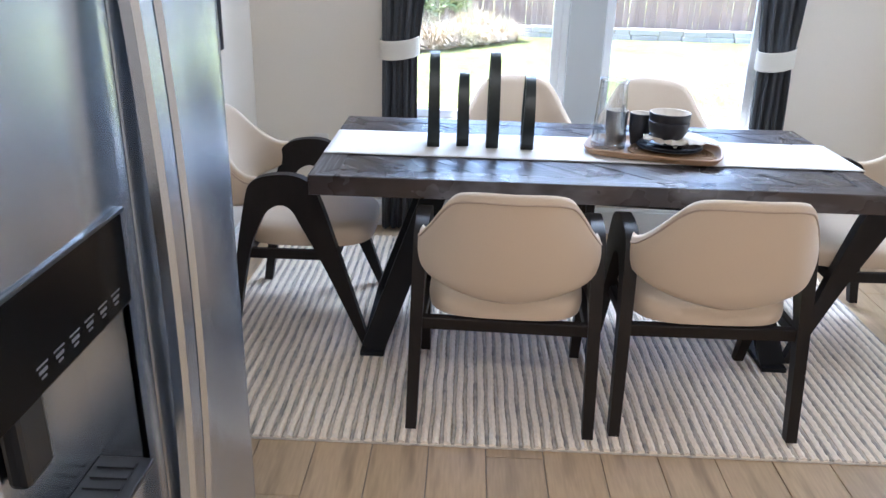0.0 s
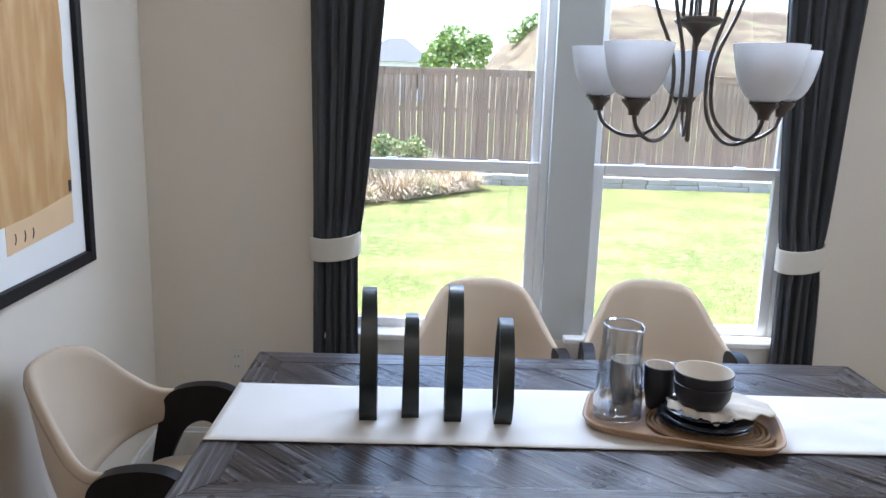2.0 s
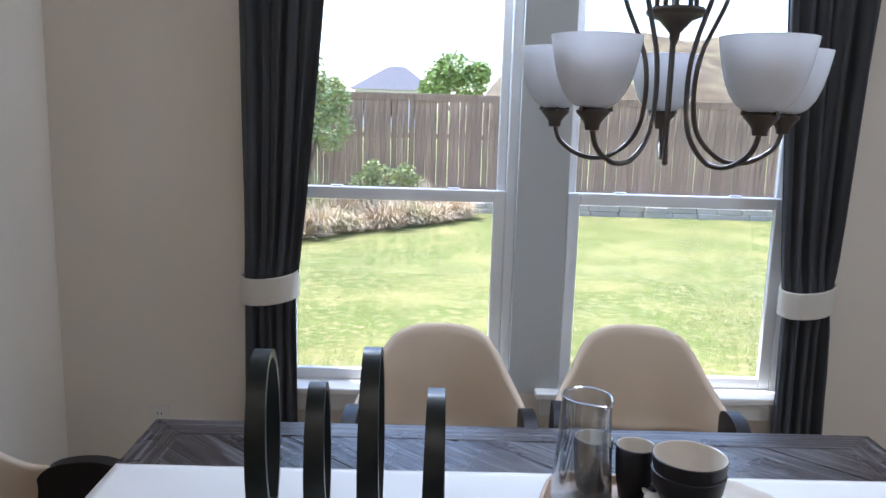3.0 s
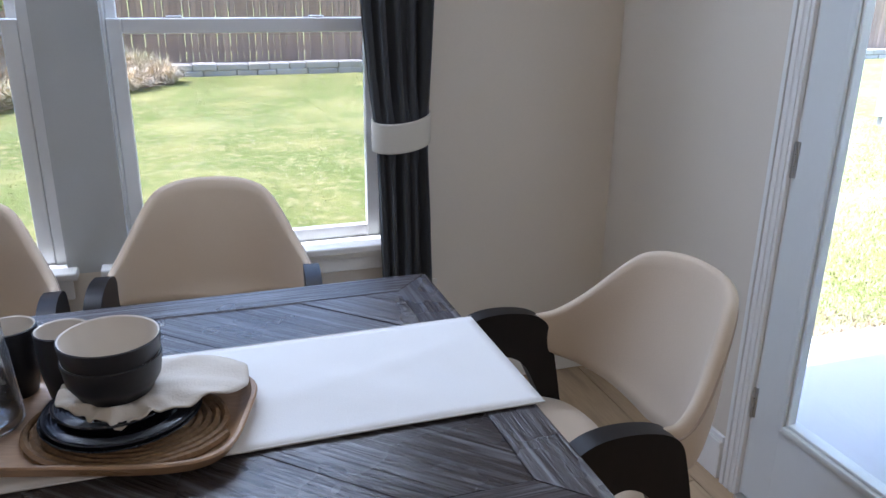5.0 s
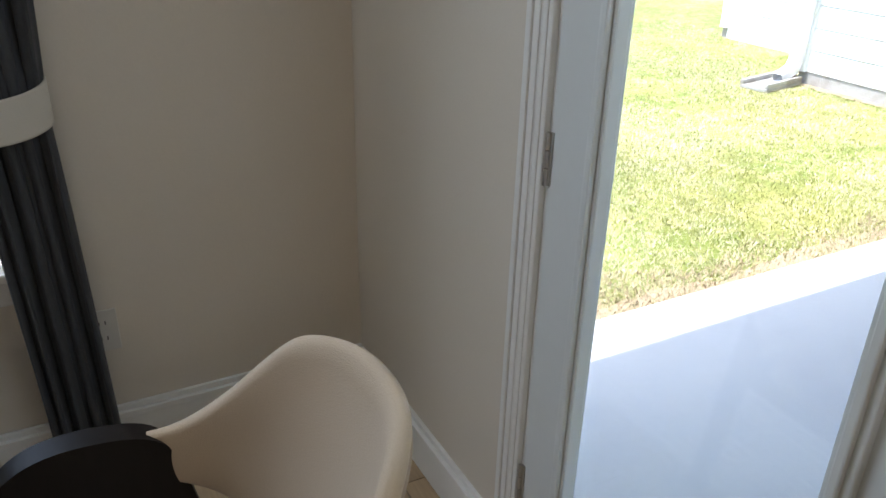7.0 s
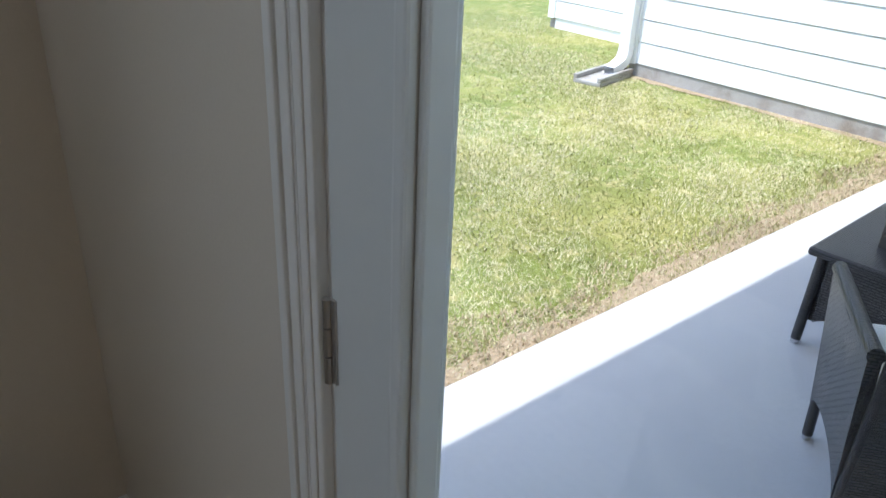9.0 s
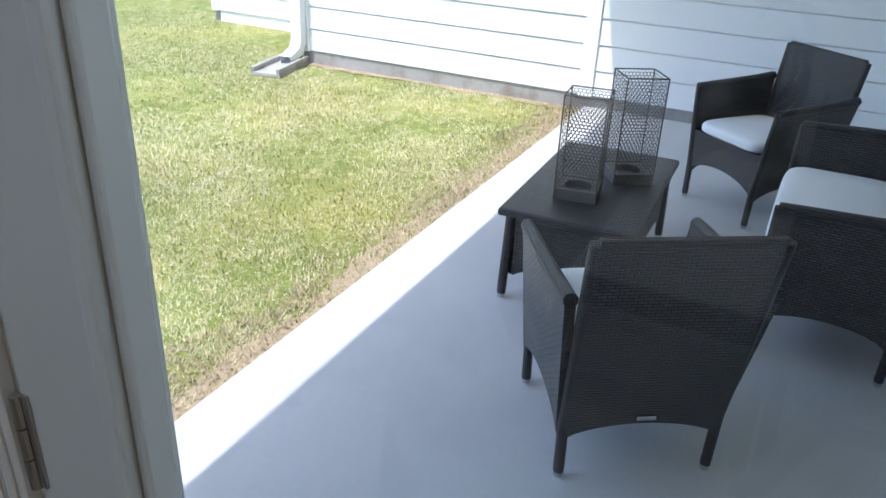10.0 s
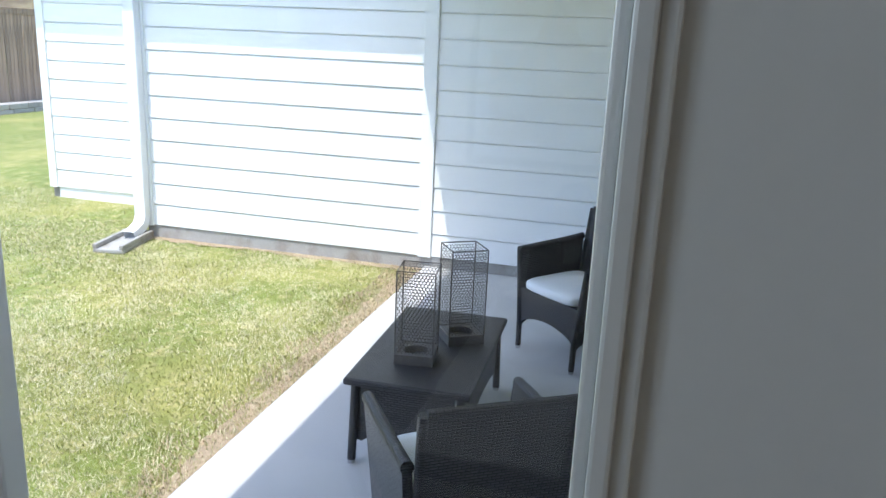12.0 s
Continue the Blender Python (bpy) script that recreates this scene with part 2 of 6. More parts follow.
BARK = material("bark", (0.16, 0.12, 0.085), 0.9, grain=0.4, scale=30, bump=0.6)
TAN = material("tan_feather_grass", (0.72, 0.60, 0.41), 0.85, grain=0.3, scale=5, big=0.25, spread=1.5)
TANDARK = material("grey_brown_grass_base", (0.54, 0.44, 0.30), 0.9, grain=0.3, scale=5, big=0.2)
TANGREEN = material("half_green_feather_grass", (0.48, 0.43, 0.24), 0.9, grain=0.3, scale=5, big=0.2)
ROOFTILE = material("grey_shingle", (0.16, 0.16, 0.17), 0.9, grain=0.2, scale=6, bump=0.3)
WICKER = woven("dark_wicker", (0.070, 0.065, 0.066), (0.005, 0.005, 0.005), 0.017, 0.38)
WICKERTOP = woven("dark_wicker_tight", (0.050, 0.046, 0.047), (0.006, 0.006, 0.006), 0.014, 0.38)
CUSHION = material("off_white_cushion", (0.82, 0.815, 0.81), 0.85, grain=0.04, scale=300, bump=0.2, big=0.04)
RUSTGREY = material("dark_perforated_metal", (0.17, 0.155, 0.14), 0.6, 0.5, grain=0.25, scale=60)
BLIND = material("pale_blind", (0.55, 0.56, 0.57), 0.7, grain=0.03, scale=50)
WHITEVINYL = material("white_vinyl", (0.78, 0.79, 0.79), 0.35, grain=0.02, scale=40)

# ---- building tools ----


def part(name, bm, mat, parent=None, label="", smooth=False, uv=False):
    me = bpy.data.meshes.new(name)
    bmesh.ops.recalc_face_normals(bm, faces=bm.faces[:])
    if uv:
        lay = bm.loops.layers.uv.new("UVMap")
        for f in bm.faces:
            nx, ny, nz = (abs(c) for c in f.normal)
            for lp in f.loops:
                c = lp.vert.co
                lp[lay].uv = (c.x, c.y) if nz > max(nx, ny) else ((c.y, c.z) if nx > ny else (c.x, c.z))
    bm.to_mesh(me)
    bm.free()
    me.materials.append(mat)
    if smooth:
        for p in me.polygons:
            p.use_smooth = True
        me.set_sharp_from_angle(angle=radians(42))
    ob = new(name, me)
    if parent is not None:
        ob.parent = parent
    if label:
        ob["label"] = label
    return ob


def empty(name, label, category, m=None, group="", kind=""):
    ob = new(name)
    ob.empty_display_size = 0.1
    if m is not None:
        ob.matrix_world = m
    return tagged(ob, label, category, group, kind)


def box(bm, x0, x1, y0, y1, z0, z1, bevel=0.0, m=None, seg=2):
    r = bmesh.ops.create_cube(bm, size=1, matrix=Matrix.Translation(((x0 + x1) / 2, (y0 + y1) / 2, (z0 + z1) / 2)) @ Matrix.Diagonal((abs(x1 - x0), abs(y1 - y0), abs(z1 - z0), 1)))
    vs = r["verts"]
    if bevel:
        e = bmesh.ops.bevel(bm, geom=list({ed for v in vs for ed in v.link_edges}), offset=bevel, segments=seg, affect="EDGES", profile=0.5)
        vs = list({v for f in e["faces"] for v in f.verts} | {v for v in vs if v.is_valid})
    if m is not None:
        bmesh.ops.transform(bm, matrix=m, verts=vs)
    return bm


def boxed(x0, x1, y0, y1, z0, z1, bevel=0.0):
    return box(bmesh.new(), x0, x1, y0, y1, z0, z1, bevel)


def tube(bm, pts, r, n=8, closed=False):
    """A round bar along points; r is one radius or one for each point."""
    pts = [Vector(p) for p in pts]
    rings, k = [], len(pts)
    up = Vector((0.31, 0.2, 0.93)).normalized()
    for i, p in enumerate(pts):
        a = pts[(i - 1) % k] if closed or i else p
        b = pts[(i + 1) % k] if closed or i < k - 1 else p
        d = (b - a).normalized()
        s = d.cross(up)
        if s.length < 0.05:
            s = d.cross(Vector((1, 0, 0)))
        s.normalize()
        u = s.cross(d)
        rad = r[i] if isinstance(r, (list, tuple)) else r
        rings.append([bm.verts.new(p + rad * (math.cos(2 * math.pi * j / n) * s + math.sin(2 * math.pi * j / n) * u)) for j in range(n)])
    for i in range(k if closed else k - 1):
        for j in range(n):
            bm.faces.new((rings[i][j], rings[i][(j + 1) % n], rings[(i + 1) % k][(j + 1) % n], rings[(i + 1) % k][j]))
    if not closed:
        bm.faces.new(rings[0]), bm.faces.new(rings[-1][::-1])
    return bm


def lathe(bm, prof, n=40, cx=0.0, cy=0.0):
    """Turns a profile of (radius, height) round an upright axis."""
    rings = []
    for r, z in prof:
        if r < 1e-5:
            rings.append([bm.verts.new((cx, cy, z))])
        else:
            rings.append([bm.verts.new((cx + r * math.cos(2 * math.pi * j / n), cy + r * math.sin(2 * math.pi * j / n), z)) for j in range(n)])
    for a, b in zip(rings, rings[1:]):
        for j in range(n):
            q = [a[j % len(a)], a[(j + 1) % len(a)], b[(j + 1) % len(b)], b[j % len(b)]]
            q = [v for i, v in enumerate(q) if v not in q[:i]]
            if len(q) > 2:
                bm.faces.new(q)
    return bm


def smooth_path(pts, n=8):
    """A flowing line through points."""
    pts = [Vector(p) for p in pts]
    out = []
    for i in range(len(pts) - 1):
        p0, p1, p2, p3 = pts[max(i - 1, 0)], pts[i], pts[i + 1], pts[min(i + 2, len(pts) - 1)]
        for j in range(n):
            t = j / n
            out.append(0.5 * (2 * p1 + (p2 - p0) * t + (2 * p0 - 5 * p1 + 4 * p2 - p3) * t * t + (3 * p1 - p0 - 3 * p2 + p3) * t ** 3))
    return out + [pts[-1]]


def slab_from_outline(bm, outline, z0, z1):
    lo = [bm.verts.new((x, y, z0)) for x, y in outline]
    hi = [bm.verts.new((x, y, z1)) for x, y in outline]
    bm.faces.new(lo[::-1]), bm.faces.new(hi)
    for i in range(len(lo)):
        j = (i + 1) % len(lo)
        bm.faces.new((lo[i], lo[j], hi[j], hi[i]))
    return bm


def bar(bm, a, b, w, d, m=None):
    """A square bar from a to b, w wide and d deep."""
    a, b = Vector(a), Vector(b)
    z = (b - a).normalized()
    x = Vector((1, 0, 0))
    x = (x - x.dot(z) * z).normalized()
    y = z.cross(x)
    vs = [bm.verts.new(p + sx * w / 2 * x + sy * d / 2 * y) for p in (a, b) for sx, sy in ((-1, -1), (1, -1), (1, 1), (-1, 1))]
    for f in ((3, 2, 1, 0), (4, 5, 6, 7), (0, 1, 5, 4), (1, 2, 6, 5), (2, 3, 7, 6), (3, 0, 4, 7)):
        bm.faces.new([vs[i] for i in f])
    return bm


def structure(name, bm, mat, label, category="", uv=False, smooth=False):
    return tagged(part(name, bm, mat, uv=uv, smooth=smooth), label, category or name.split("_")[0], kind="structure")


# ---- the room ----
LEFT, FRONT, RIGHT, BACK, HIGH = -1.0, 3.92, 2.40, -3.2, 2.74
OUTX, OUTY = 2.56, 4.08
W1, W2 = (-0.252, 0.597), (0.745, 1.594)
SILL, HEAD = 0.57, 2.46
DOOR0, DOOR1, DOORTOP = 2.255, 3.066, 2.06

bm = bmesh.new()
box(bm, LEFT - 0.16, W1[0], FRONT, OUTY, -0.2, HIGH)
box(bm, W2[1], OUTX, FRONT, OUTY, -0.2, HIGH)
box(bm, W1[0], W2[1], FRONT, OUTY, -0.2, SILL)
box(bm, W1[0], W2[1], FRONT, OUTY, HEAD, HIGH)
structure("wall_north", bm, WALL, "greige painted wall with two tall windows", "wall")
bm = boxed(W1[1], W2[0], FRONT + 0.036, OUTY, SILL, HEAD)
box(bm, W1[1], 0.772, FRONT, FRONT + 0.0355, SILL, HEAD)
structure("trim_mullion", bm, MULLION_SHADED, "post between the two windows, greyed for its backlit shade", "mullion")
bm = bmesh.new()
box(bm, RIGHT, 2.445, DOOR1, FRONT, -0.2, HIGH)
box(bm, 2.445, OUTX, DOOR1 + 0.11, FRONT, -0.2, HIGH)
box(bm, 2.445, OUTX, DOOR1, DOOR1 + 0.11, DOORTOP, HIGH)
box(bm, RIGHT, OUTX, BACK, DOOR0, -0.2, HIGH)
box(bm, RIGHT, OUTX, DOOR0, DOOR1, DOORTOP, HIGH)
structure("wall_east", bm, WALL, "greige painted wall with a glazed patio door", "wall")
structure("wall_west", boxed(LEFT - 0.16, LEFT, BACK, FRONT, -0.2, HIGH), WALL, "greige painted wall with framed art", "wall")
structure("wall_south", boxed(LEFT - 0.16, OUTX, BACK - 0.16, BACK, -0.2, HIGH), WALL, "greige painted kitchen wall", "wall")
structure("ceiling", boxed(LEFT - 0.16, OUTX, BACK - 0.16, OUTY, HIGH, HIGH + 0.1), CEIL, "white painted ceiling", "ceiling")
floor = structure("floor", boxed(LEFT, RIGHT, BACK, FRONT, -0.2, -0.006), GROUT, "wood-look plank tile floor in pale brown", "floor")


def baseboard(name, x0, x1, y0, y1, side):
    """A tall baseboard with a stepped cap."""
    bm = bmesh.new()
    for z0, z1, d in ((0, 0.105, 0.016), (0.105, 0.125, 0.021), (0.125, 0.142, 0.011)):
        if side == "y":
            box(bm, x0, x1, y1 - d, y1, z0, z1, 0.002)
        elif side == "x":
            box(bm, x1 - d, x1, y0, y1, z0, z1, 0.002)
        else:
            box(bm, x0, x0 + d, y0, y1, z0, z1, 0.002)
    structure(name, bm, TRIM, "white moulded baseboard", "baseboard")


baseboard("baseboard_north", LEFT, RIGHT, FRONT, FRONT, "y")
baseboard("baseboard_east", RIGHT, RIGHT, DOOR1 + 0.075, FRONT - 0.022, "x")
baseboard("baseboard_west", LEFT, LEFT, 1.4, FRONT - 0.022, "w")


def house_window(name, x0, x1, y0, y1, z0, z1, rail, label):
    """A single-hung window in the wall between y0 (room side) and y1."""
    win = empty(name, label, "window", kind="structure")
    yc = y0 + 0.062
    bm = bmesh.new()
    for a, b, c, d in ((x0, x0 + 0.035, z0, z1), (x1 - 0.035, x1, z0, z1), (x0 + 0.035, x1 - 0.035, z1 - 0.035, z1), (x0 + 0.035, x1 - 0.035, z0, z0 + 0.024)):
        box(bm, a, b, yc - 0.02, yc + 0.06, c, d, 0.004)
    part("window_frame", bm, WHITEVINYL, win)
    for nm, lo, hi, yy, wd in (("lower_sash", z0 + 0.024, rail + 0.02, yc - 0.005, 0.042), ("upper_sash", rail - 0.022, z1 - 0.035, yc + 0.027, 0.03)):
        bm = bmesh.new()
        a, b = x0 + 0.036, x1 - 0.036
        for p, q, r, s in ((a, a + wd, lo, hi), (b - wd, b, lo, hi), (a + wd, b - wd, lo, lo + 0.04), (a + wd, b - wd, hi - 0.042, hi)):
            box(bm, p, q, yy - 0.014, yy + 0.014, r, s, 0.004)
        sash = part(nm, bm, WHITEVINYL, win)
        bm = boxed(a + wd - 0.004, b - wd + 0.004, yy - 0.002, yy + 0.002, lo + 0.036, hi - 0.038)
        g = part("pane", bm, DIM_PANE, sash)
        g.visible_shadow = False
    bm = bmesh.new()
    for lx in (x0 + 0.22, x1 - 0.22):
        box(bm, lx - 0.022, lx + 0.022, yc - 0.014, yc + 0.004, rail + 0.02, rail + 0.026, 0.002)
    part("sash_lock", bm, WHITEVINYL, win)
    return win


RAIL = 1.277
house_window("window_1", *W1, FRONT, OUTY, SILL, HEAD, RAIL, "white vinyl single-hung window over the garden")
house_window("window_2", *W2, FRONT, OUTY, SILL, HEAD, RAIL, "white vinyl single-hung window beside the grey mullion")
bm = bmesh.new()
for a, b in ((W1[0] - 0.055, W1[1] + 0.03), (W2[0] - 0.055, W2[1] + 0.055)):
    box(bm, a, b, FRONT - 0.055, FRONT + 0.042, SILL - 0.004, SILL + 0.022, 0.006)
    box(bm, a + 0.02, b - 0.02, FRONT - 0.018, FRONT - 0.001, SILL - 0.075, SILL - 0.005, 0.004)
    box(bm, a + 0.02, b - 0.02, FRONT - 0.024, FRONT - 0.018, SILL - 0.03, SILL - 0.005, 0.002)
structure("trim_window_sill", bm, TRIM, "white window stools with aprons", "sill")

# ---- patio door ----
door = empty("door_1", "white full-glass patio door, closed, with nickel hinges", "door", kind="structure")
G0, G1, GZ0, GZ1 = 2.456, 2.911, 0.325, 1.92
DX0, DX1 = 2.393, 2.438
bm = bmesh.new()
box(bm, DX0, DX1, G1 + 0.03, DOOR1 - 0.02, 0.02, DOORTOP - 0.02, 0.002)
box(bm, DX0, DX1, DOOR0 + 0.02, G0 - 0.03, 0.02, DOORTOP - 0.02, 0.002)
box(bm, DX0, DX1, G0 - 0.03, G1 + 0.03, 0.02, GZ0 - 0.03)
box(bm, DX0, DX1, G0 - 0.03, G1 + 0.03, GZ1 + 0.03, DOORTOP - 0.02)
part("leaf", bm, DOORPAINT, door)
bm = bmesh.new()
for inset, depth in ((0.0, 0.012), (0.012, 0.02), (0.026, 0.010)):
    for sx, base in ((-1, DX0), (1, DX1))[:1 if inset else 2]:
        lo, hi = sorted((base + sx * depth, base - sx * 0.016))
        out = 0.02 if sx > 0 else 0.0
        a0, a1, c0, c1 = G0 - 0.032 + inset - out, G1 + 0.032 - inset + out, GZ0 - 0.032 + inset, GZ1 + 0.032 - inset
        w = 0.014 if inset < 0.02 else 0.010
        box(bm, lo, hi, a0, a0 + w, c0, c1, 0.003)
        box(bm, lo, hi, a1 - w, a1, c0, c1, 0.003)
        box(bm, lo, hi, a0 + w, a1 - w, c0, c0 + w, 0.003)
        box(bm, lo, hi, a0 + w, a1 - w, c1 - w, c1, 0.003)
part("glazing_bead", bm, DOORPAINT, door)
g = part("pane", boxed(2.412, 2.418, G0 - 0.004, G1 + 0.004, GZ0 - 0.004, GZ1 + 0.004), PANE, door)
g.visible_shadow = False
for hz in (0.316, 1.003, 1.69):
    bm = bmesh.new()
    box(bm, 2.3905, 2.3935, DOOR1 - 0.029, DOOR1 - 0.022, hz - 0.046, hz + 0.046, 0.001)
    for k in range(3):
        tube(bm, [(2.389, DOOR1 - 0.019, hz - 0.046 + k * 0.031), (2.389, DOOR1 - 0.019, hz - 0.017 + k * 0.031)], 0.0045, 10)
    part("hinge", bm, HINGE, door, "satin nickel butt hinge")
bm = bmesh.new()
lathe(bm, [(0, 0), (0.032, 0), (0.032, 0.008), (0.012, 0.014), (0.012, 0.03), (0.024, 0.036), (0.028, 0.048), (0.022, 0.058), (0, 0.06)], 20)
bmesh.ops.transform(bm, matrix=pose(DX0, DOOR0 + 0.085, 0.87, 0, -90, 0), verts=bm.verts)
part("knob", bm, HINGE, door, smooth=True)
bm = bmesh.new()
box(bm, RIGHT - 0.002, 2.447, DOOR1 - 0.02, DOOR1, 0.0, DOORTOP)
box(bm, RIGHT - 0.002, OUTX, DOOR0, DOOR0 + 0.02, 0.0, DOORTOP)
box(bm, RIGHT - 0.002, 2.447, DOOR0 + 0.02, DOOR1 - 0.02, DOORTOP - 0.02, DOORTOP)
for y0, y1 in ((DOOR1 - 0.008, DOOR1 + 0.062), (DOOR0 - 0.062, DOOR0 + 0.008)):
    inner = y0 if y0 > 2.6 else y1
    box(bm, RIGHT - 0.014, RIGHT, y0, y1, 0, DOORTOP + 0.055, 0.003)
    for f, w, d in ((0.26, 0.014, 0.0165), (0.58, 0.018, 0.016), (0.85, 0.016, 0.019)):
        c = y0 + (y1 - y0) * (f if y0 > 2.6 else 1 - f)
        box(bm, RIGHT - d, RIGHT - 0.013, c - w / 2, c + w / 2, 0, DOORTOP + 0.05, 0.003)
box(bm, RIGHT - 0.014, RIGHT, DOOR0 - 0.062, DOOR1 + 0.062, DOORTOP, DOORTOP + 0.06, 0.003)
structure("trim_door_casing", bm, TRIM, "white fluted door casing and jamb", "casing")
structure("threshold", boxed(RIGHT - 0.03, OUTX + 0.03, DOOR0 + 0.02, DOOR1 - 0.02, -0.005, 0.018, 0.005), HINGE, "metal patio door threshold", "threshold")

# ---- dining table ----
TX0, TX1, TY0, TY1, TZ = -0.395, 1.467, 2.273, 3.166, 0.76
table = empty("dining_table", "dark weathered wood dining table with a diagonal plank top", "table", pose(0, 0, 0))
EDGE = 0.088
bm = bmesh.new()
for a, b, c, d in ((TX0, TX1, TY0, TY0 + EDGE), (TX0, TX1, TY1 - EDGE, TY1)):
    vs = []
    for z in (TZ - 0.066, TZ):
        inn = d if c == TY0 else c
        out = c if c == TY0 else d
        vs.append([bm.verts.new(p) for p in ((a, out, z), (b, out, z), (b - EDGE, inn, z), (a + EDGE, inn, z))])
    bm.faces.new(vs[0]), bm.faces.new(vs[1])
    for i in range(4):
        bm.faces.new((vs[0][i], vs[0][(i + 1) % 4], vs[1][(i + 1) % 4], vs[1][i]))
bmesh.ops.bevel(bm, geom=bm.edges[:], offset=0.0025, segments=1, affect="EDGES")
part("long_border", bm, TABLEWOOD, table)
for out, inn in ((TX0, TX0 + EDGE), (TX1, TX1 - EDGE)):
    bm = bmesh.new()
    vs = []
    for z in (TZ - 0.066, TZ - 0.0006):
        vs.append([bm.verts.new(p) for p in ((out, TY0 + 0.001, z), (out, TY1 - 0.001, z), (inn, TY1 - EDGE - 0.001, z), (inn, TY0 + EDGE + 0.001, z))])
    bm.faces.new(vs[0]), bm.faces.new(vs[1])
    for i in range(4):
        bm.faces.new((vs[0][i], vs[0][(i + 1) % 4], vs[1][(i + 1) % 4], vs[1][i]))
    # grain runs along the border
    bmesh.ops.transform(bm, matrix=Matrix.Rotation(radians(-90), 4, "Z"), verts=bm.verts)
    e = part("end_border", bm, TABLEWOOD, table)
    e.matrix_local = Matrix.Rotation(radians(90), 4, "Z")
part("core", boxed(TX0 + EDGE - 0.002, TX1 - EDGE + 0.002, TY0 + EDGE - 0.002, TY1 - EDGE + 0.002, TZ - 0.06, TZ - 0.006), METALBLACK, table)


def clipped(poly, x0, x1, y0, y1):
    for axis, lim, sign in ((0, x0, 1), (0, x1, -1), (1, y0, 1), (1, y1, -1)):
        out = []
        for i, p in enumerate(poly):
            q = poly[(i + 1) % len(poly)]
            a, b = sign * (p[axis] - lim), sign * (q[axis] - lim)
            if a >= 0:
                out.append(p)
            if (a >= 0) != (b >= 0):
                t = a / (a - b)
                out.append((p[0] + t * (q[0] - p[0]), p[1] + t * (q[1] - p[1])))
        poly = out
        if not poly:
            break
    return poly


# diagonal boards inside the border
PX0, PX1, PY0, PY1 = TX0 + EDGE, TX1 - EDGE, TY0 + EDGE, TY1 - EDGE
rng = random.Random(5)
bays = 1
bayw = (PX1 - PX0) / bays
for k in range(bays):
    bx0, bx1 = PX0 + k * bayw, PX0 + (k + 1) * bayw
    lean = 0.95
    step, y = 0.11, PY0 - 0.3
    while y < PY1 + lean * bayw + 0.1:
        w = step * rng.uniform(0.75, 1.3)
        y1 = y + w
        poly = [(bx0, y), (bx1, y - lean * bayw), (bx1, y1 - lean * bayw - 0.0016), (bx0, y1 - 0.0016)]
        poly = clipped(poly, bx0 + 0.0008, bx1 - 0.0008, PY0 + 0.0008, PY1 - 0.0008)
        y = y1
        if len(poly) < 3:
            continue
        area = abs(sum(p[0] * q[1] - q[0] * p[1] for p, q in zip(poly, poly[1:] + poly[:1]))) / 2
        if area < 2e-4:
            continue
        turn = Matrix.Rotation(math.atan(lean), 4, "Z")
        bm = bmesh.new()
        slab_from_outline(bm, poly, TZ - 0.02, TZ - rng.uniform(0.0005, 0.0024))
        bmesh.ops.transform(bm, matrix=turn, verts=bm.verts)
        b = part("board", bm, TABLEWOOD, table)
        b.matrix_local = turn.inverted()
for fx, inn in ((-0.215, 1), (1.27, -1)):
    bm = bmesh.new()
    box(bm, fx - 0.045, fx + 0.045, 2.44, 3.06, 0.0165, 0.035, 0.003)
    part("floor_bar", bm, METALBLACK, table)
    for fy, top in ((2.475, 2.50), (3.03, 2.98)):
        bm = bmesh.new()
        bar(bm, (fx, fy, 0.035), (fx + inn * 0.235, top, TZ - 0.067), 0.085, 0.035)
        part("leg", bm, METALBLACK, table)
    part("top_bar", boxed(fx + inn * 0.235 - 0.045, fx + inn * 0.235 + 0.045, 2.44, 3.06, TZ - 0.082, TZ - 0.0665, 0.003), METALBLACK, table)

# table runner: a slightly wavy cloth, with a doubled hem
bm = bmesh.new()
NX, NY = 90, 18
RX0, RX1, RY0, RY1 = TX0 + 0.003, TX1 + 0.015, 2.545, 2.892
grid = []
for i in range(NX + 1):
    row = []
    for j in range(NY + 1):
        x, y = RX0 + (RX1 - RX0) * i / NX, RY0 + (RY1 - RY0) * j / NY
        lift = 0.0022 * noise.noise((x * 5, y * 9, 1)) + 0.0016 * noise.noise((x * 14 + y * 9, y * 8, 4)) + 0.010 * max(0, noise.noise((x * 3.3 + y * 4, y * 2, 7)) - 0.1) + 0.006 * max(0, 0.25 - abs(noise.noise((x * 2.2 - y * 3.1, y * 1.5, 12)))) ** 2 * 16
        lift *= min(1.0, min(i, NX - i) * (RX1 - RX0) / NX / 0.10, min(j, NY - j) * (RY1 - RY0) / NY / 0.08 + 0.05)
        wob = 0.0025 * noise.noise((x * 3, 0, 3 + j // NY))
        row.append(bm.verts.new((x, y + wob, TZ + 0.0045 + max(lift, -0.001))))
    grid.append(row)
for i in range(NX):
    for j in range(NY):
        bm.faces.new((grid[i][j], grid[i + 1][j], grid[i + 1][j + 1], grid[i][j + 1]))
runner = empty("table_runner", "white linen runner laid along the dining table", "table runner", pose(0, 0, 0))
ob = part("cloth", bm, RUNNER, runner, smooth=True)
sol = ob.modifiers.new("thick", "SOLIDIFY")
sol.thickness, sol.offset = 0.003, -1
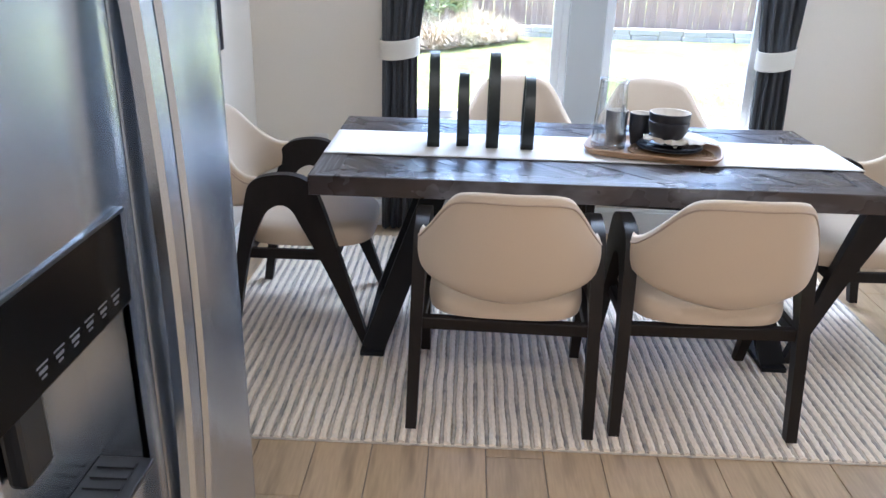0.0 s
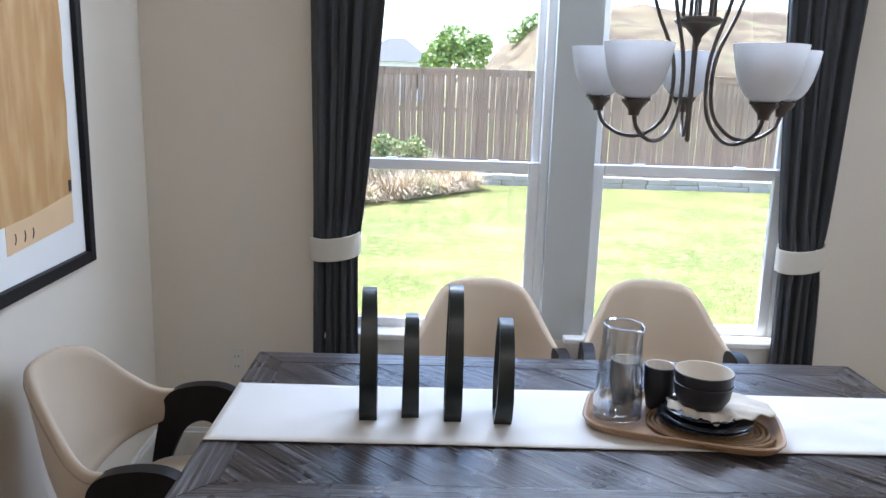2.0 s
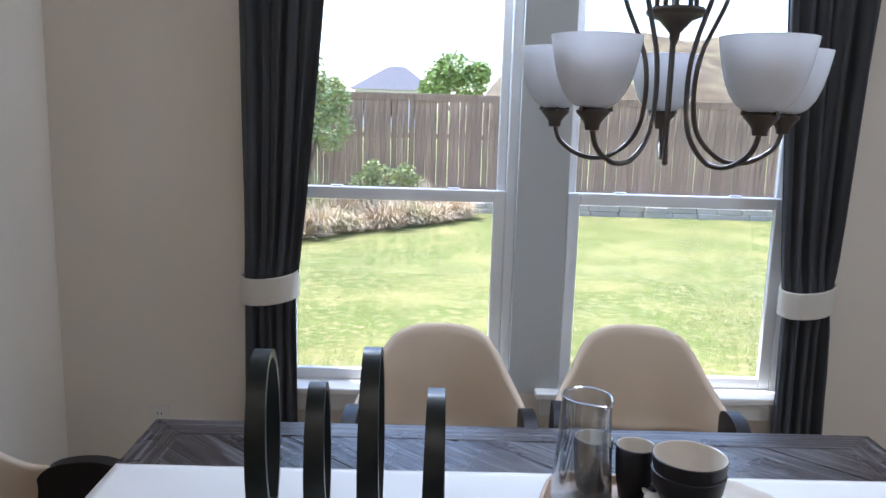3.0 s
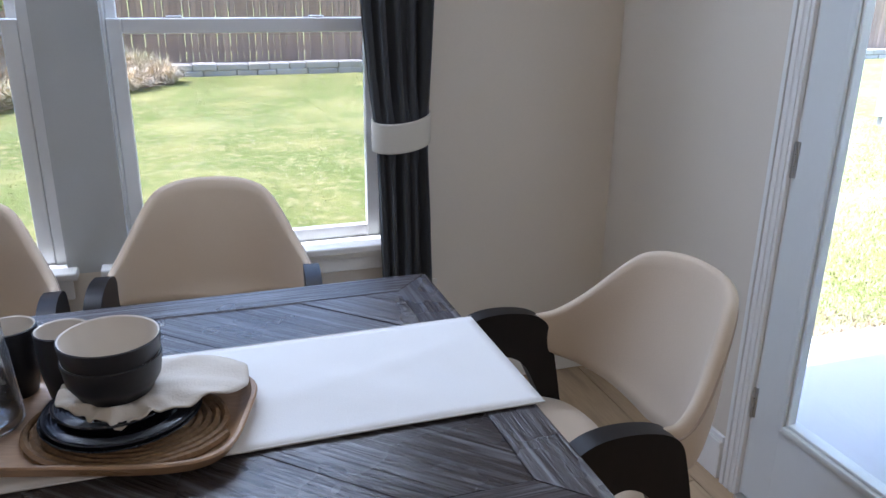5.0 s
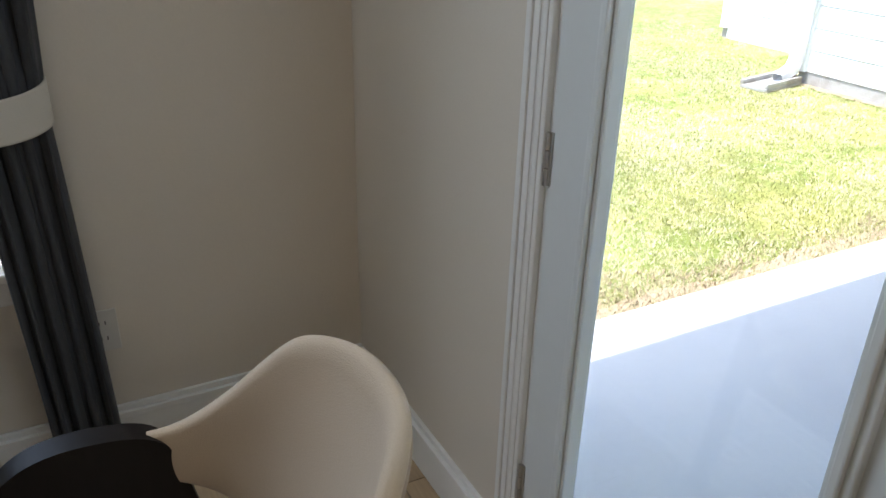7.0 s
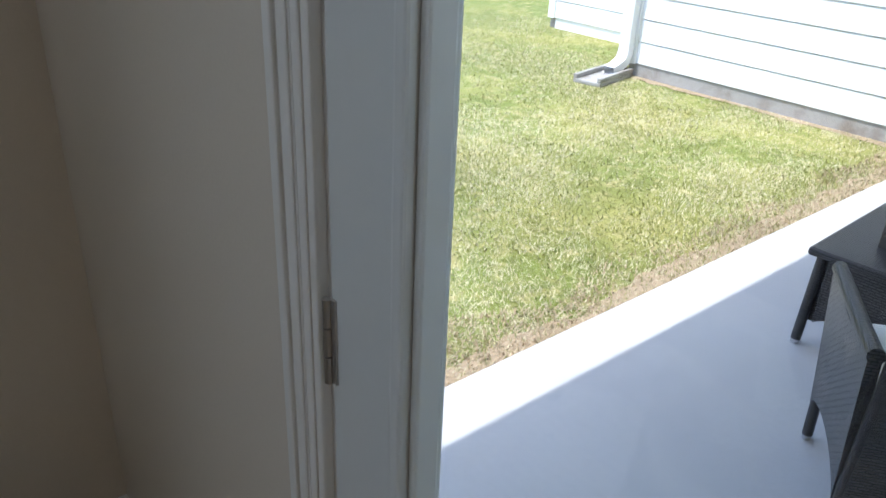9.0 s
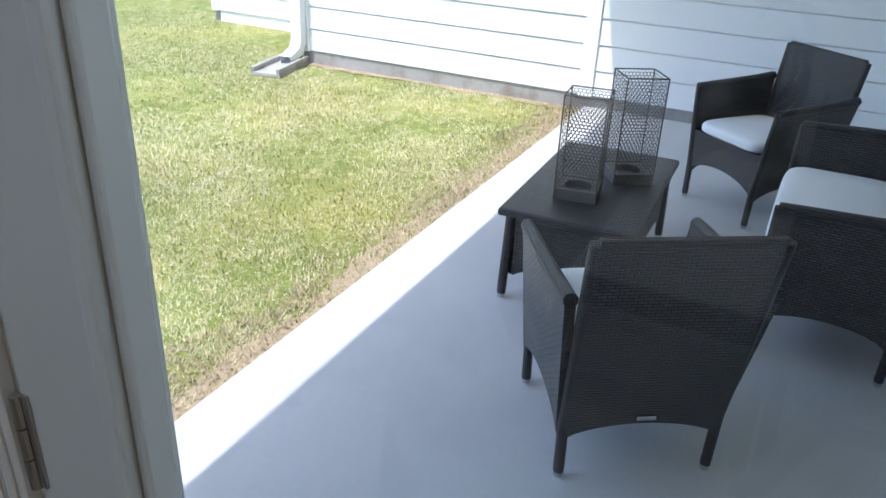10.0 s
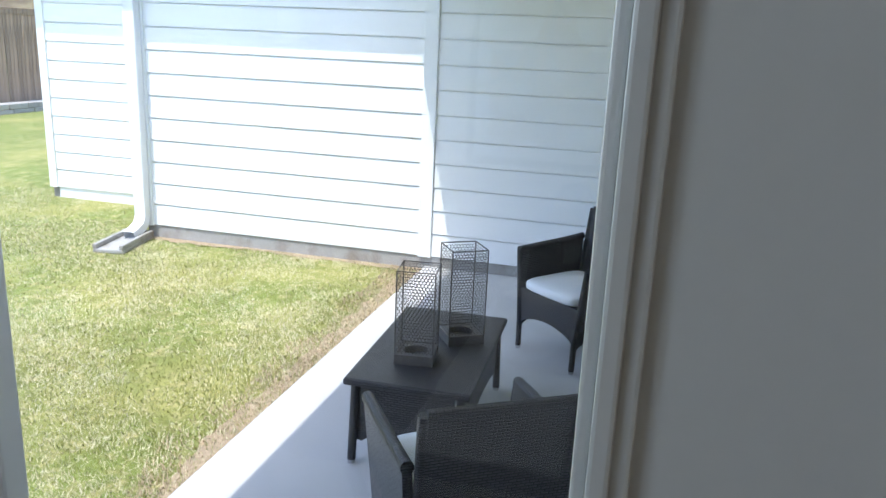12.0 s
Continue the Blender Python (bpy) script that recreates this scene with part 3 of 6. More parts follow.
for hy in (RY0, RY1):
    bm = tube(bmesh.new(), [(RX0 + (RX1 - RX0) * i / 90, hy + 0.0025 * noise.noise(((RX0 + (RX1 - RX0) * i / 90) * 3, 0, 3 + (hy == RY1))), TZ + 0.0042) for i in range(91)], 0.0016, 6)
    part("hem", bm, RUNNER, runner, smooth=True)

# ---- dining chairs ----


def dining_chair(m, label):
    ch = empty("dining_chair", label, "chair", m, "chairs round the dining table")
    # the two bent side frames: foot, arch under the arm, foot
    for s in (-1, 1):
        x = 0.268 * s
        outer = smooth_path([(0, -0.262, 0), (0, -0.215, 0.30), (0, -0.167, 0.55), (0, -0.132, 0.633), (0, -0.035, 0.660), (0, 0.055, 0.645), (0, 0.105, 0.575), (0, 0.19, 0.31), (0, 0.285, 0)], 6)
        inner = smooth_path([(0, -0.228, 0), (0, -0.162, 0.34), (0, -0.113, 0.475), (0, -0.078, 0.527), (0, -0.035, 0.546), (0, 0.002, 0.530), (0, 0.034, 0.475), (0, 0.128, 0.29), (0, 0.255, 0)], 6)
        bm = bmesh.new()
        rows = []
        for a, b in zip(outer, inner):
            zf = min(1.0, a.z / 0.66)
            lean = -0.012 * s * (1 - zf)
            t = 0.017 + 0.004 * zf
            rows.append([bm.verts.new((x + lean * -1 + dx, p.y, max(p.z, 0))) for p, dx in ((a, -t), (a, t), (b, t), (b, -t))])
        for r0, r1 in zip(rows, rows[1:]):
            for i in range(4):
                bm.faces.new((r0[i], r0[(i + 1) % 4], r1[(i + 1) % 4], r1[i]))
        bm.faces.new(rows[0]), bm.faces.new(rows[-1])
        bmesh.ops.bevel(bm, geom=[e for e in bm.edges if len(e.link_faces) == 2 and e.calc_face_angle(0) > 0.9], offset=0.005, segments=2, affect="EDGES")
        part("side_frame", bm, BLACKWOOD, ch, "black bent-wood arm and legs", smooth=True)
    bm = bmesh.new()
    box(bm, -0.258, 0.258, -0.197, -0.167, 0.325, 0.366, 0.004)
    part("rear_rail", bm, BLACKWOOD, ch)
    part("front_rail", boxed(-0.258, 0.258, 0.135, 0.165, 0.325, 0.366, 0.004), BLACKWOOD, ch)
    for s in (-1, 1):
        part("side_rail", boxed(s * 0.258 - 0.012, s * 0.258 + 0.012, -0.174, 0.134, 0.328, 0.366, 0.004), BLACKWOOD, ch)
    # seat: rounded upholstered pad
    bm = bmesh.new()
    n, rings = 48, []
    for f, z in ((0.90, 0.3665), (0.985, 0.374), (1.0, 0.395), (0.99, 0.425), (0.93, 0.443), (0.75, 0.452), (0.4, 0.456)):
        ring = []
        for i in range(n):
            a = 2 * math.pi * i / n
            cx, cy = math.cos(a), math.sin(a)
            px = 0.246 * math.copysign(abs(cx) ** 0.55, cx)
            py = (0.275 if cy > 0 else 0.212) * math.copysign(abs(cy) ** 0.55, cy)
            ring.append(bm.verts.new((px * f, py * f + 0.01, z)))
        rings.append(ring)
    for a, b in zip(rings, rings[1:]):
        for i in range(n):
            bm.faces.new((a[i], a[(i + 1) % n], b[(i + 1) % n], b[i]))
    bm.faces.new(rings[0]), bm.faces.new(rings[-1])
    part("seat", bm, FABRIC, ch, smooth=True)

    # backrest: wraps round from arm to arm, its rim dropping at the shoulders
    def rim(u):
        s = abs(u)
        k = min(max((s - 0.42) / 0.54, 0), 1) ** 0.8
        k = k * k * (3 - 2 * k)
        low = 0.480 + 0.075 * s ** 1.3
        return low, 0.826 - 0.020 * min(s / 0.43, 1) ** 3 - 0.172 * k

    def wall_point(u, v, off):
        """u from -1 to 1 along the wrap, v from 0 (foot) to 1 (rim)."""
        a = u * radians(75)
        low, top = rim(u)
        z = low + (top - low) * v
        h = (z - 0.43) / 0.385
        rx = 0.281 + 0.010 * math.sin(math.pi * min(h * 1.4, 1)) - 0.025 * max(0, h - 0.5) - 0.02 * (1 - min(h * 4, 1)) - 0.016 * abs(u) ** 6 + off
        ry = 0.277 + 0.105 * h - 0.03 * (1 - min(h * 4, 1)) + off
        sx = math.copysign(abs(math.sin(a)) ** 0.94, a)
        return Vector((rx * sx, -0.03 - ry * math.cos(a) ** 0.9 * 0.93, z))

    def skin(u, v):
        return 0.021 * (1 - 0.5 * abs(u) ** 5) * math.sin(math.pi * (0.12 + 0.76 * v)) ** 0.4
    NU, NV = 56, 14
    bm = bmesh.new()
    loops = []
    for i in range(NU + 1):
        u = -1 + 2 * i / NU
        loop = []
        for j in range(NV + 1):
            loop.append(wall_point(u, j / NV, skin(u, j / NV)))
        tip = wall_point(u, 1, 0)
        tip.z += 0.010
        loop.append(tip)
        for j in range(NV, -1, -1):
            loop.append(wall_point(u, j / NV, -skin(u, j / NV)))
        bot = wall_point(u, 0, 0)
        bot.z -= 0.01
        loop.append(bot)
        loops.append([bm.verts.new(p) for p in loop])
    for a, b in zip(loops, loops[1:]):
        k = len(a)
        for j in range(k):
            bm.faces.new((a[j], a[(j + 1) % k], b[(j + 1) % k], b[j]))
    for lp in (loops[0], loops[-1]):
        c = bm.verts.new(sum((v.co for v in lp), Vector()) / len(lp) + Vector((0, 0.006, 0)))
        for j in range(len(lp)):
            bm.faces.new((lp[j], lp[(j + 1) % len(lp)], c))
    back = part("backrest", bm, FABRIC, ch, smooth=True)
    back.data.set_sharp_from_angle(angle=radians(180))
    bm = bmesh.new()
    pts = []
    for i in range(NU + 1):
        u = -0.985 + 1.97 * i / NU
        low, top = rim(u)
        v = 1 - min(0.016 / (top - low), 0.2)
        pts.append(wall_point(u, v, skin(u, v)))
    tube(bm, pts, 0.0032, 6)
    part("piping", bm, PIPING, back, "darker piping cord", smooth=True)
    return ch


chair = dining_chair(pose(0.252, 2.245, 0.016, 0, 0, -2), "cream upholstered dining chair with black bent-wood arms, tucked at the table")
copy_thing(chair, pose(0.887, 2.262, 0.016, 0, 0, 0.5))
copy_thing(chair, pose(0.345, 3.44, 0.016, 0, 0, 180))
copy_thing(chair, pose(0.982, 3.485, 0.016, 0, 0, 174))
tagged(copy_thing(chair, pose(-0.52, 2.83, 0.016, 0, 0, -90)), "cream upholstered armchair with black bent-wood arms at the table's end")
tagged(copy_thing(chair, pose(1.605, 2.815, 0.016, 0, 0, 91)), "cream upholstered armchair with black bent-wood arms near the patio door")

# ---- things on the table ----


def ring_ornament(x, y, wide, high, turn):
    """A flat band bent into an upright oval with a flattened foot."""
    bm = bmesh.new()
    n, band, th, rows = 56, 0.044, 0.016, []
    for i in range(n):
        a = 2 * math.pi * i / n
        c, s = math.cos(a), math.sin(a)
        p = Vector((0, wide / 2 * math.copysign(abs(c) ** 0.9, c), high / 2 + high / 2 * s))
        nrm = Vector((0, c / wide, s / high)).normalized()
        if p.z < 0.010:
            p.z = 0.0
        w = band * (1 - 0.22 * (p.z / high))
        q = p - nrm * th
        q.z = max(q.z, 0.012)
        rows.append([bm.verts.new((dx, r.y, r.z)) for r, dx in ((p, -w / 2), (p, w / 2), (q, w / 2), (q, -w / 2))])
    for i in range(n):
        a, b = rows[i], rows[(i + 1) % n]
        for j in range(4):
            bm.faces.new((a[j], a[(j + 1) % 4], b[(j + 1) % 4], b[j]))
    bmesh.ops.bevel(bm, geom=[e for e in bm.edges if e.calc_face_angle(0) > 1.2], offset=0.003, segments=2, affect="EDGES")
    ob = part("ring_ornament", bm, DECOR, smooth=True)
    ob.matrix_world = pose(x, y, TZ + 0.0065, 0, 0, turn)
    size = "tall" if high > 0.3 else "short"
    tagged(ob, f"{size} black metal oval ring ornament standing on the runner", "ornament", "ring ornaments on the runner")


ring_ornament(-0.015, 2.70, 0.20, 0.335, 3)
ring_ornament(0.091, 2.71, 0.15, 0.268, 2)
ring_ornament(0.199, 2.70, 0.20, 0.345, 0)
ring_ornament(0.325, 2.69, 0.20, 0.266, -1.5)


def rounded_outline(a, b, e=0.45, n=64):
    out = []
    for i in range(n):
        t = 2 * math.pi * i / n
        c, s = math.cos(t), math.sin(t)
        out.append((a * math.copysign(abs(c) ** e, c), b * math.copysign(abs(s) ** e, s)))
    return out


bm = bmesh.new()
rings = []
for a, b, z in ((0.216, 0.116, 0.0), (0.230, 0.130, 0.004), (0.243, 0.143, 0.024), (0.241, 0.141, 0.027), (0.235, 0.135, 0.026), (0.223, 0.124, 0.012), (0.215, 0.116, 0.009)):
    rings.append([bm.verts.new((x, y, z)) for x, y in rounded_outline(a, b)])
for a, b in zip(rings, rings[1:]):
    for i in range(64):
        bm.faces.new((a[i], a[(i + 1) % 64], b[(i + 1) % 64], b[i]))
bm.faces.new(rings[0]), bm.faces.new(rings[-1])
tray = tagged(part("serving_tray", bm, TRAYWOOD, smooth=True), "oval wooden serving tray on the runner", "tray")
tray.matrix_world = pose(0.780, 2.677, TZ + 0.0065, 0, 0, -17)
tray.data.set_sharp_from_angle(angle=radians(35))
TRAYZ = TZ + 0.0155

spiral = []
for t in range(11 * 30):
    r, ang = 0.008 + 0.0118 * t / 30, 2 * math.pi * t / 30
    spiral.append((r * 1.12 * math.cos(ang), r * 0.88 * math.sin(ang), 0.0062 + 0.0007 * math.sin(t * 3.3)))
bm = tube(bmesh.new(), spiral, 0.0064, 6)
mat_ob = tagged(part("placemat", bm, SEAGRASS, smooth=True), "round brown woven seagrass mat in the tray", "placemat")
mat_ob.matrix_world = pose(0.839, 2.643, TRAYZ, 0, 0, -17)


def plate(z, r, dx=0.0, dy=0.0):
    prof = [(0, 0.002), (r * 0.55, 0.0), (r * 0.6, 0.003), (r * 0.97, 0.014), (r, 0.0165), (r * 0.985, 0.018)]
    for k in range(5):
        f = 0.955 - 0.05 * k
        prof += [(r * f, 0.0182 - 0.018 * (0.985 - f)), (r * (f - 0.025), 0.0164 - 0.018 * (0.985 - f))]
    bm = lathe(bmesh.new(), prof + [(r * 0.68, 0.0085), (r * 0.60, 0.0068), (0, 0.0062)], 112)
    for v in bm.verts:
        d = math.hypot(v.co.x, v.co.y)
        if r * 0.70 < d < r * 0.96 and v.co.z > 0.010:
            v.co.z += 0.0007 * math.cos(56 * math.atan2(v.co.y, v.co.x))
    ob = tagged(part("plate", bm, GLAZE, smooth=True), "matte black stoneware plate stacked on the woven mat", "plate", "plates in the tray")
    ob.matrix_world = pose(0.830 + dx, 2.652 + dy, z)


plate(TRAYZ + 0.0125, 0.116)
plate(TRAYZ + 0.0205, 0.113, 0.002, -0.002)
plate(TRAYZ + 0.0300, 0.090, -0.008, 0.008)

# napkin: folded cloth spilling from under the bowls towards the tray's end
bm = bmesh.new()
n, m_, pts = 72, 18, []
for i in range(n + 1):
    a = radians(-215 + 300 * i / n)
    row = []
    for j in range(m_ + 1):
        f = j / m_
        out = max(0.0, math.cos(a - radians(14)))
        reach = 0.078 + 0.011 * math.sin(i * 0.21 + 0.6) + 0.004 * math.sin(i * 0.9) + 0.130 * out ** 3.2
        r = 0.03 + (reach - 0.03) * f
        fold = 0.0055 * math.sin(a * 8 + 4 * f) * f + 0.0035 * math.sin(a * 19 + 2 * f) * f * f + 0.004 * math.sin(f * 9 + a * 2) * f
        z = 0.014 + fold + 0.006 * math.sin(math.pi * f) - 0.20 * max(0, r - 0.105)
        row.append(bm.verts.new((r * math.cos(a), r * math.sin(a), max(z, 0.003 - 0.12 * max(0, r - 0.13)))))
    pts.append(row)
for i in range(n):
    for j in range(m_):
        bm.faces.new((pts[i][j], pts[i + 1][j], pts[i + 1][j + 1], pts[i][j + 1]))
nap = part("napkin", bm, NAPKIN, smooth=True)
nap.modifiers.new("thick", "SOLIDIFY").thickness = 0.003
nap.matrix_world = pose(0.827, 2.662, TRAYZ + 0.036)
tagged(nap, "natural linen napkin crumpled under the bowls", "napkin")


def bowl(x, y, z, r, h, name, label, category):
    thing = empty(name, label, category, pose(x, y, z), "stacked bowls and cup in the tray")
    prof = [(0, 0), (r * 0.62, 0), (r * 0.72, h * 0.04), (r * 0.93, h * 0.45), (r, h), (r - 0.002, h + 0.0015)]
    part("outside", lathe(bmesh.new(), prof, 56), CERAMIC, thing, smooth=True)
    inner = [(r - 0.002, h + 0.0015), (r - 0.0045, h), (r * 0.9 - 0.004, h * 0.5), (r * 0.66, h * 0.12), (0, h * 0.09)]
    part("glaze", lathe(bmesh.new(), inner, 56), CREAMGLAZE, thing, "cream glazed inside", smooth=True)


bowl(0.824, 2.668, TRAYZ + 0.052, 0.072, 0.062, "bowl", "black stoneware bowl with cream glaze inside", "bowl")
bowl(0.824, 2.668, TRAYZ + 0.080, 0.073, 0.064, "bowl", "black stoneware bowl stacked in another, cream inside", "bowl")
bowl(0.746, 2.770, TRAYZ, 0.042, 0.118, "cup", "black stoneware cup with cream glaze behind the jug", "cup")
bowl(0.664, 2.806, TRAYZ, 0.042, 0.118, "cup", "black stoneware cup with cream glaze at the tray's rim", "cup")

jug = empty("glass_jug", "clear glass water jug standing in the tray", "jug", pose(0.624, 2.712, TRAYZ))
bm = lathe(bmesh.new(), [(0, 0.0), (0.056, 0.0), (0.0625, 0.006), (0.0625, 0.03), (0.058, 0.10), (0.052, 0.18), (0.049, 0.235), (0.0495, 0.245), (0.0475, 0.246), (0.0465, 0.235), (0.0495, 0.18), (0.0555, 0.10), (0.0595, 0.03), (0.057, 0.016), (0.045, 0.013), (0, 0.012)], 56)
for v in bm.verts:
    if v.co.z > 0.20:
        a = math.atan2(v.co.y, v.co.x)
        w = max(0, math.cos(a + radians(55))) ** 10 * (v.co.z - 0.20) / 0.046
        v.co.x += 0.011 * w * math.cos(a)
        v.co.y += 0.011 * w * math.sin(a)
        v.co.z -= 0.004 * w
    # pressed-in grips
    for zc in (0.20, 0.135):
        a = math.atan2(v.co.y, v.co.x)
        for ac in (radians(-140), radians(40)):
            da = (a - ac + math.pi) % (2 * math.pi) - math.pi
            d = math.exp(-((da / 0.4) ** 2) - ((v.co.z - zc) / 0.022) ** 2)
            v.co.x -= 0.014 * d * math.cos(a)
            v.co.y -= 0.014 * d * math.sin(a)
part("vessel", bm, CLEAR, jug, smooth=True)
rim_pts = []
for k in range(48):
    a = 2 * math.pi * k / 48
    w = max(0, math.cos(a + radians(55))) ** 10
    rim_pts.append(((0.0485 + 0.011 * w) * math.cos(a), (0.0485 + 0.011 * w) * math.sin(a), 0.2455 - 0.004 * w))
part("rim", tube(bmesh.new(), rim_pts, 0.0021, 8, True), RIMGLASS, jug, smooth=True)
part("foot_ring", tube(bmesh.new(), [(0.0605 * math.cos(k * math.pi / 24), 0.0605 * math.sin(k * math.pi / 24), 0.006) for k in range(48)], 0.0022, 8, True), RIMGLASS, jug, smooth=True)
part("thick_base", lathe(bmesh.new(), [(0, 0.0125), (0.050, 0.0135), (0.0555, 0.018), (0.050, 0.020), (0, 0.0165)], 48), CLEARBASE, jug, smooth=True)

# ---- chandelier ----
CX, CY = 0.757, 2.765
lamp_thing = empty("chandelier", "five-arm dark bronze chandelier with frosted bell shades", "chandelier", pose(CX, CY, 0.034))
bm = lathe(bmesh.new(), [(0, 1.441), (0.006, 1.448), (0.0035, 1.49), (0.0038, 1.56), (0.0038, 1.67), (0.010, 1.685), (0.010, 1.692), (0.03, 1.715), (0.054, 1.725), (0.057, 1.732), (0.052, 1.738), (0.012, 1.740), (0.0045, 1.744), (0.0045, 2.02), (0.02, 2.03), (0.026, 2.06), (0.012, 2.09), (0.006, 2.10), (0.006, 2.67), (0.06, 2.682), (0.062, 2.704), (0, 2.704)], 28)
part("stem", bm, BRONZE, lamp_thing, smooth=True)
for k in range(5):
    a = radians(-139 + 72 * k)
    c, s = math.cos(a), math.sin(a)
    arm = smooth_path([(r * c, r * s, z) for r, z in ((0.038, 1.738), (0.037, 1.86), (0.034, 2.0), (0.060, 2.085), (0.10, 2.065), (0.128, 1.985), (0.135, 1.88), (0.10, 1.76), (0.052, 1.64), (0.055, 1.52), (0.105, 1.46), (0.165, 1.452), (0.218, 1.480), (0.234, 1.518))], 8)
    part("arm", tube(bmesh.new(), arm, 0.0048, 8), BRONZE, lamp_thing, smooth=True)
    bm = lathe(bmesh.new(), [(0, 1.509), (0.012, 1.510), (0.014, 1.522), (0.022, 1.532), (0.029, 1.540), (0.029, 1.544), (0.022, 1.547), (0.018, 1.550), (0, 1.550)], 24, 0.234 * c, 0.234 * s)
    for q in range(3):
        b = radians(120 * q) + a
        tube(bm, [(0.234 * c + 0.022 * math.cos(b), 0.234 * s + 0.022 * math.sin(b), 1.544), (0.234 * c + 0.034 * math.cos(b), 0.234 * s + 0.034 * math.sin(b), 1.547)], 0.004, 6)
    part("cup", bm, BRONZE, lamp_thing, smooth=True)
    bm = lathe(bmesh.new(), [(0.016, 1.548), (0.03, 1.551), (0.042, 1.559), (0.054, 1.575), (0.0635, 1.598), (0.0705, 1.626), (0.0755, 1.653), (0.078, 1.669), (0.0755, 1.6696), (0.073, 1.657), (0.068, 1.63), (0.061, 1.602), (0.0515, 1.579), (0.0395, 1.563), (0.03, 1.555), (0.016, 1.552)], 36, 0.234 * c, 0.234 * s)
    part("shade", bm, FROST, lamp_thing, "frosted white glass bell shade", smooth=True)

# ---- curtains ----


def curtain(x_top0, x_top1, x_tie0, x_tie1, x_low0, x_low1, seed):
    """A gathered panel, drawn in at its tieback."""
    rg = random.Random(seed)
    ob = empty("curtain", "floor-length charcoal curtain drawn back with a cream tie", "curtain", pose(0, 0, 0), "curtains beside the windows")
    n, folds = 96, 5
    ph = [rg.uniform(0, 6.28) for _ in range(3)]
    zs = [0.012, 0.2, 0.45, 0.7, 0.85, 0.92, 0.968, 1.015, 1.06, 1.12, 1.25, 1.45, 1.7, 2.0, 2.3, 2.5]
    bm = bmesh.new()
    rows = []
    for z in zs:
        if z > 0.968:
            f = min((z - 0.968) / 1.2, 1.0) ** 0.75
            a, b = x_tie0 + (x_top0 - x_tie0) * f, x_tie1 + (x_top1 - x_tie1) * f
        else:
            f = min((0.968 - z) / 0.9, 1.0) ** 0.8
            a, b = x_tie0 + (x_low0 - x_tie0) * f, x_tie1 + (x_low1 - x_tie1) * f
        near = math.exp(-((z - 0.968) / 0.09) ** 2)
        amp = 0.019 * (1 - 0.75 * near)
        row = []
        for i in range(n + 1):
            u = i / n
            v = u + 0.05 * math.sin(u * 5 + ph[1]) + 0.02 * math.sin(3 * z + u * 4)
            y = 3.845 + amp * math.sin(v * folds * 2 * math.pi + ph[0] + 0.35 * z) + 0.55 * amp * math.sin(v * folds * 1.27 * math.pi + ph[1] - 0.5 * z) + 0.25 * amp * math.sin(v * folds * 5.1 * math.pi + ph[2])
            bulge = near * 0.03 * (1 - (2 * u - 1) ** 2)
            row.append(bm.verts.new((a + (b - a) * (u + 0.012 * math.sin(u * folds * 4 * math.pi + ph[2])), y - bulge, z)))
        rows.append(row)
    for a, b in zip(rows, rows[1:]):
        for i in range(n):
            bm.faces.new((a[i], a[i + 1], b[i + 1], b[i]))
    cloth = part("panel", bm, CURTAIN, ob, smooth=True)
    cloth.data.set_sharp_from_angle(angle=radians(180))
    cloth.modifiers.new("thick", "SOLIDIFY").thickness = 0.003
    bm = bmesh.new()
    rows = []
    cx, rx = (x_tie0 + x_tie1) / 2, (x_tie1 - x_tie0) / 2 + 0.012
    for k in range(40):
        t = 2 * math.pi * k / 40
        tilt = 0.012 * math.cos(t) + 0.014 * math.sin(t)
        rows.append([bm.verts.new((cx + rx * math.cos(t), 3.845 + 0.058 * math.sin(t), z + tilt)) for z in (0.921, 0.927, 0.966, 1.007, 1.013)])
    for k in range(40):
        a, b = rows[k], rows[(k + 1) % 40]
        for j in range(4):
            bm.faces.new((a[j], b[j], b[j + 1], a[j + 1]))
    tie = part("tieback", bm, TIE, ob, "cream fabric tieback", smooth=True)
    tie.modifiers.new("thick", "SOLIDIFY").thickness = 0.004
    bm = tube(bmesh.new(), [((x_top0 + x_top1) / 2 - 0.25, 3.845, 2.5), ((x_top0 + x_top1) / 2 + 0.25, 3.845, 2.5)], 0.012, 10)
    box(bm, (x_top0 + x_top1) / 2 - 0.01, (x_top0 + x_top1) / 2 + 0.01, 3.85, 3.92, 2.49, 2.51)
    part("rod", bm, BRONZE, ob)


curtain(-0.345, -0.04, -0.329, -0.154, -0.335, -0.150, 3)
curtain(1.418, 1.735, 1.520, 1.684, 1.552, 1.706, 8)

# ---- framed art ----


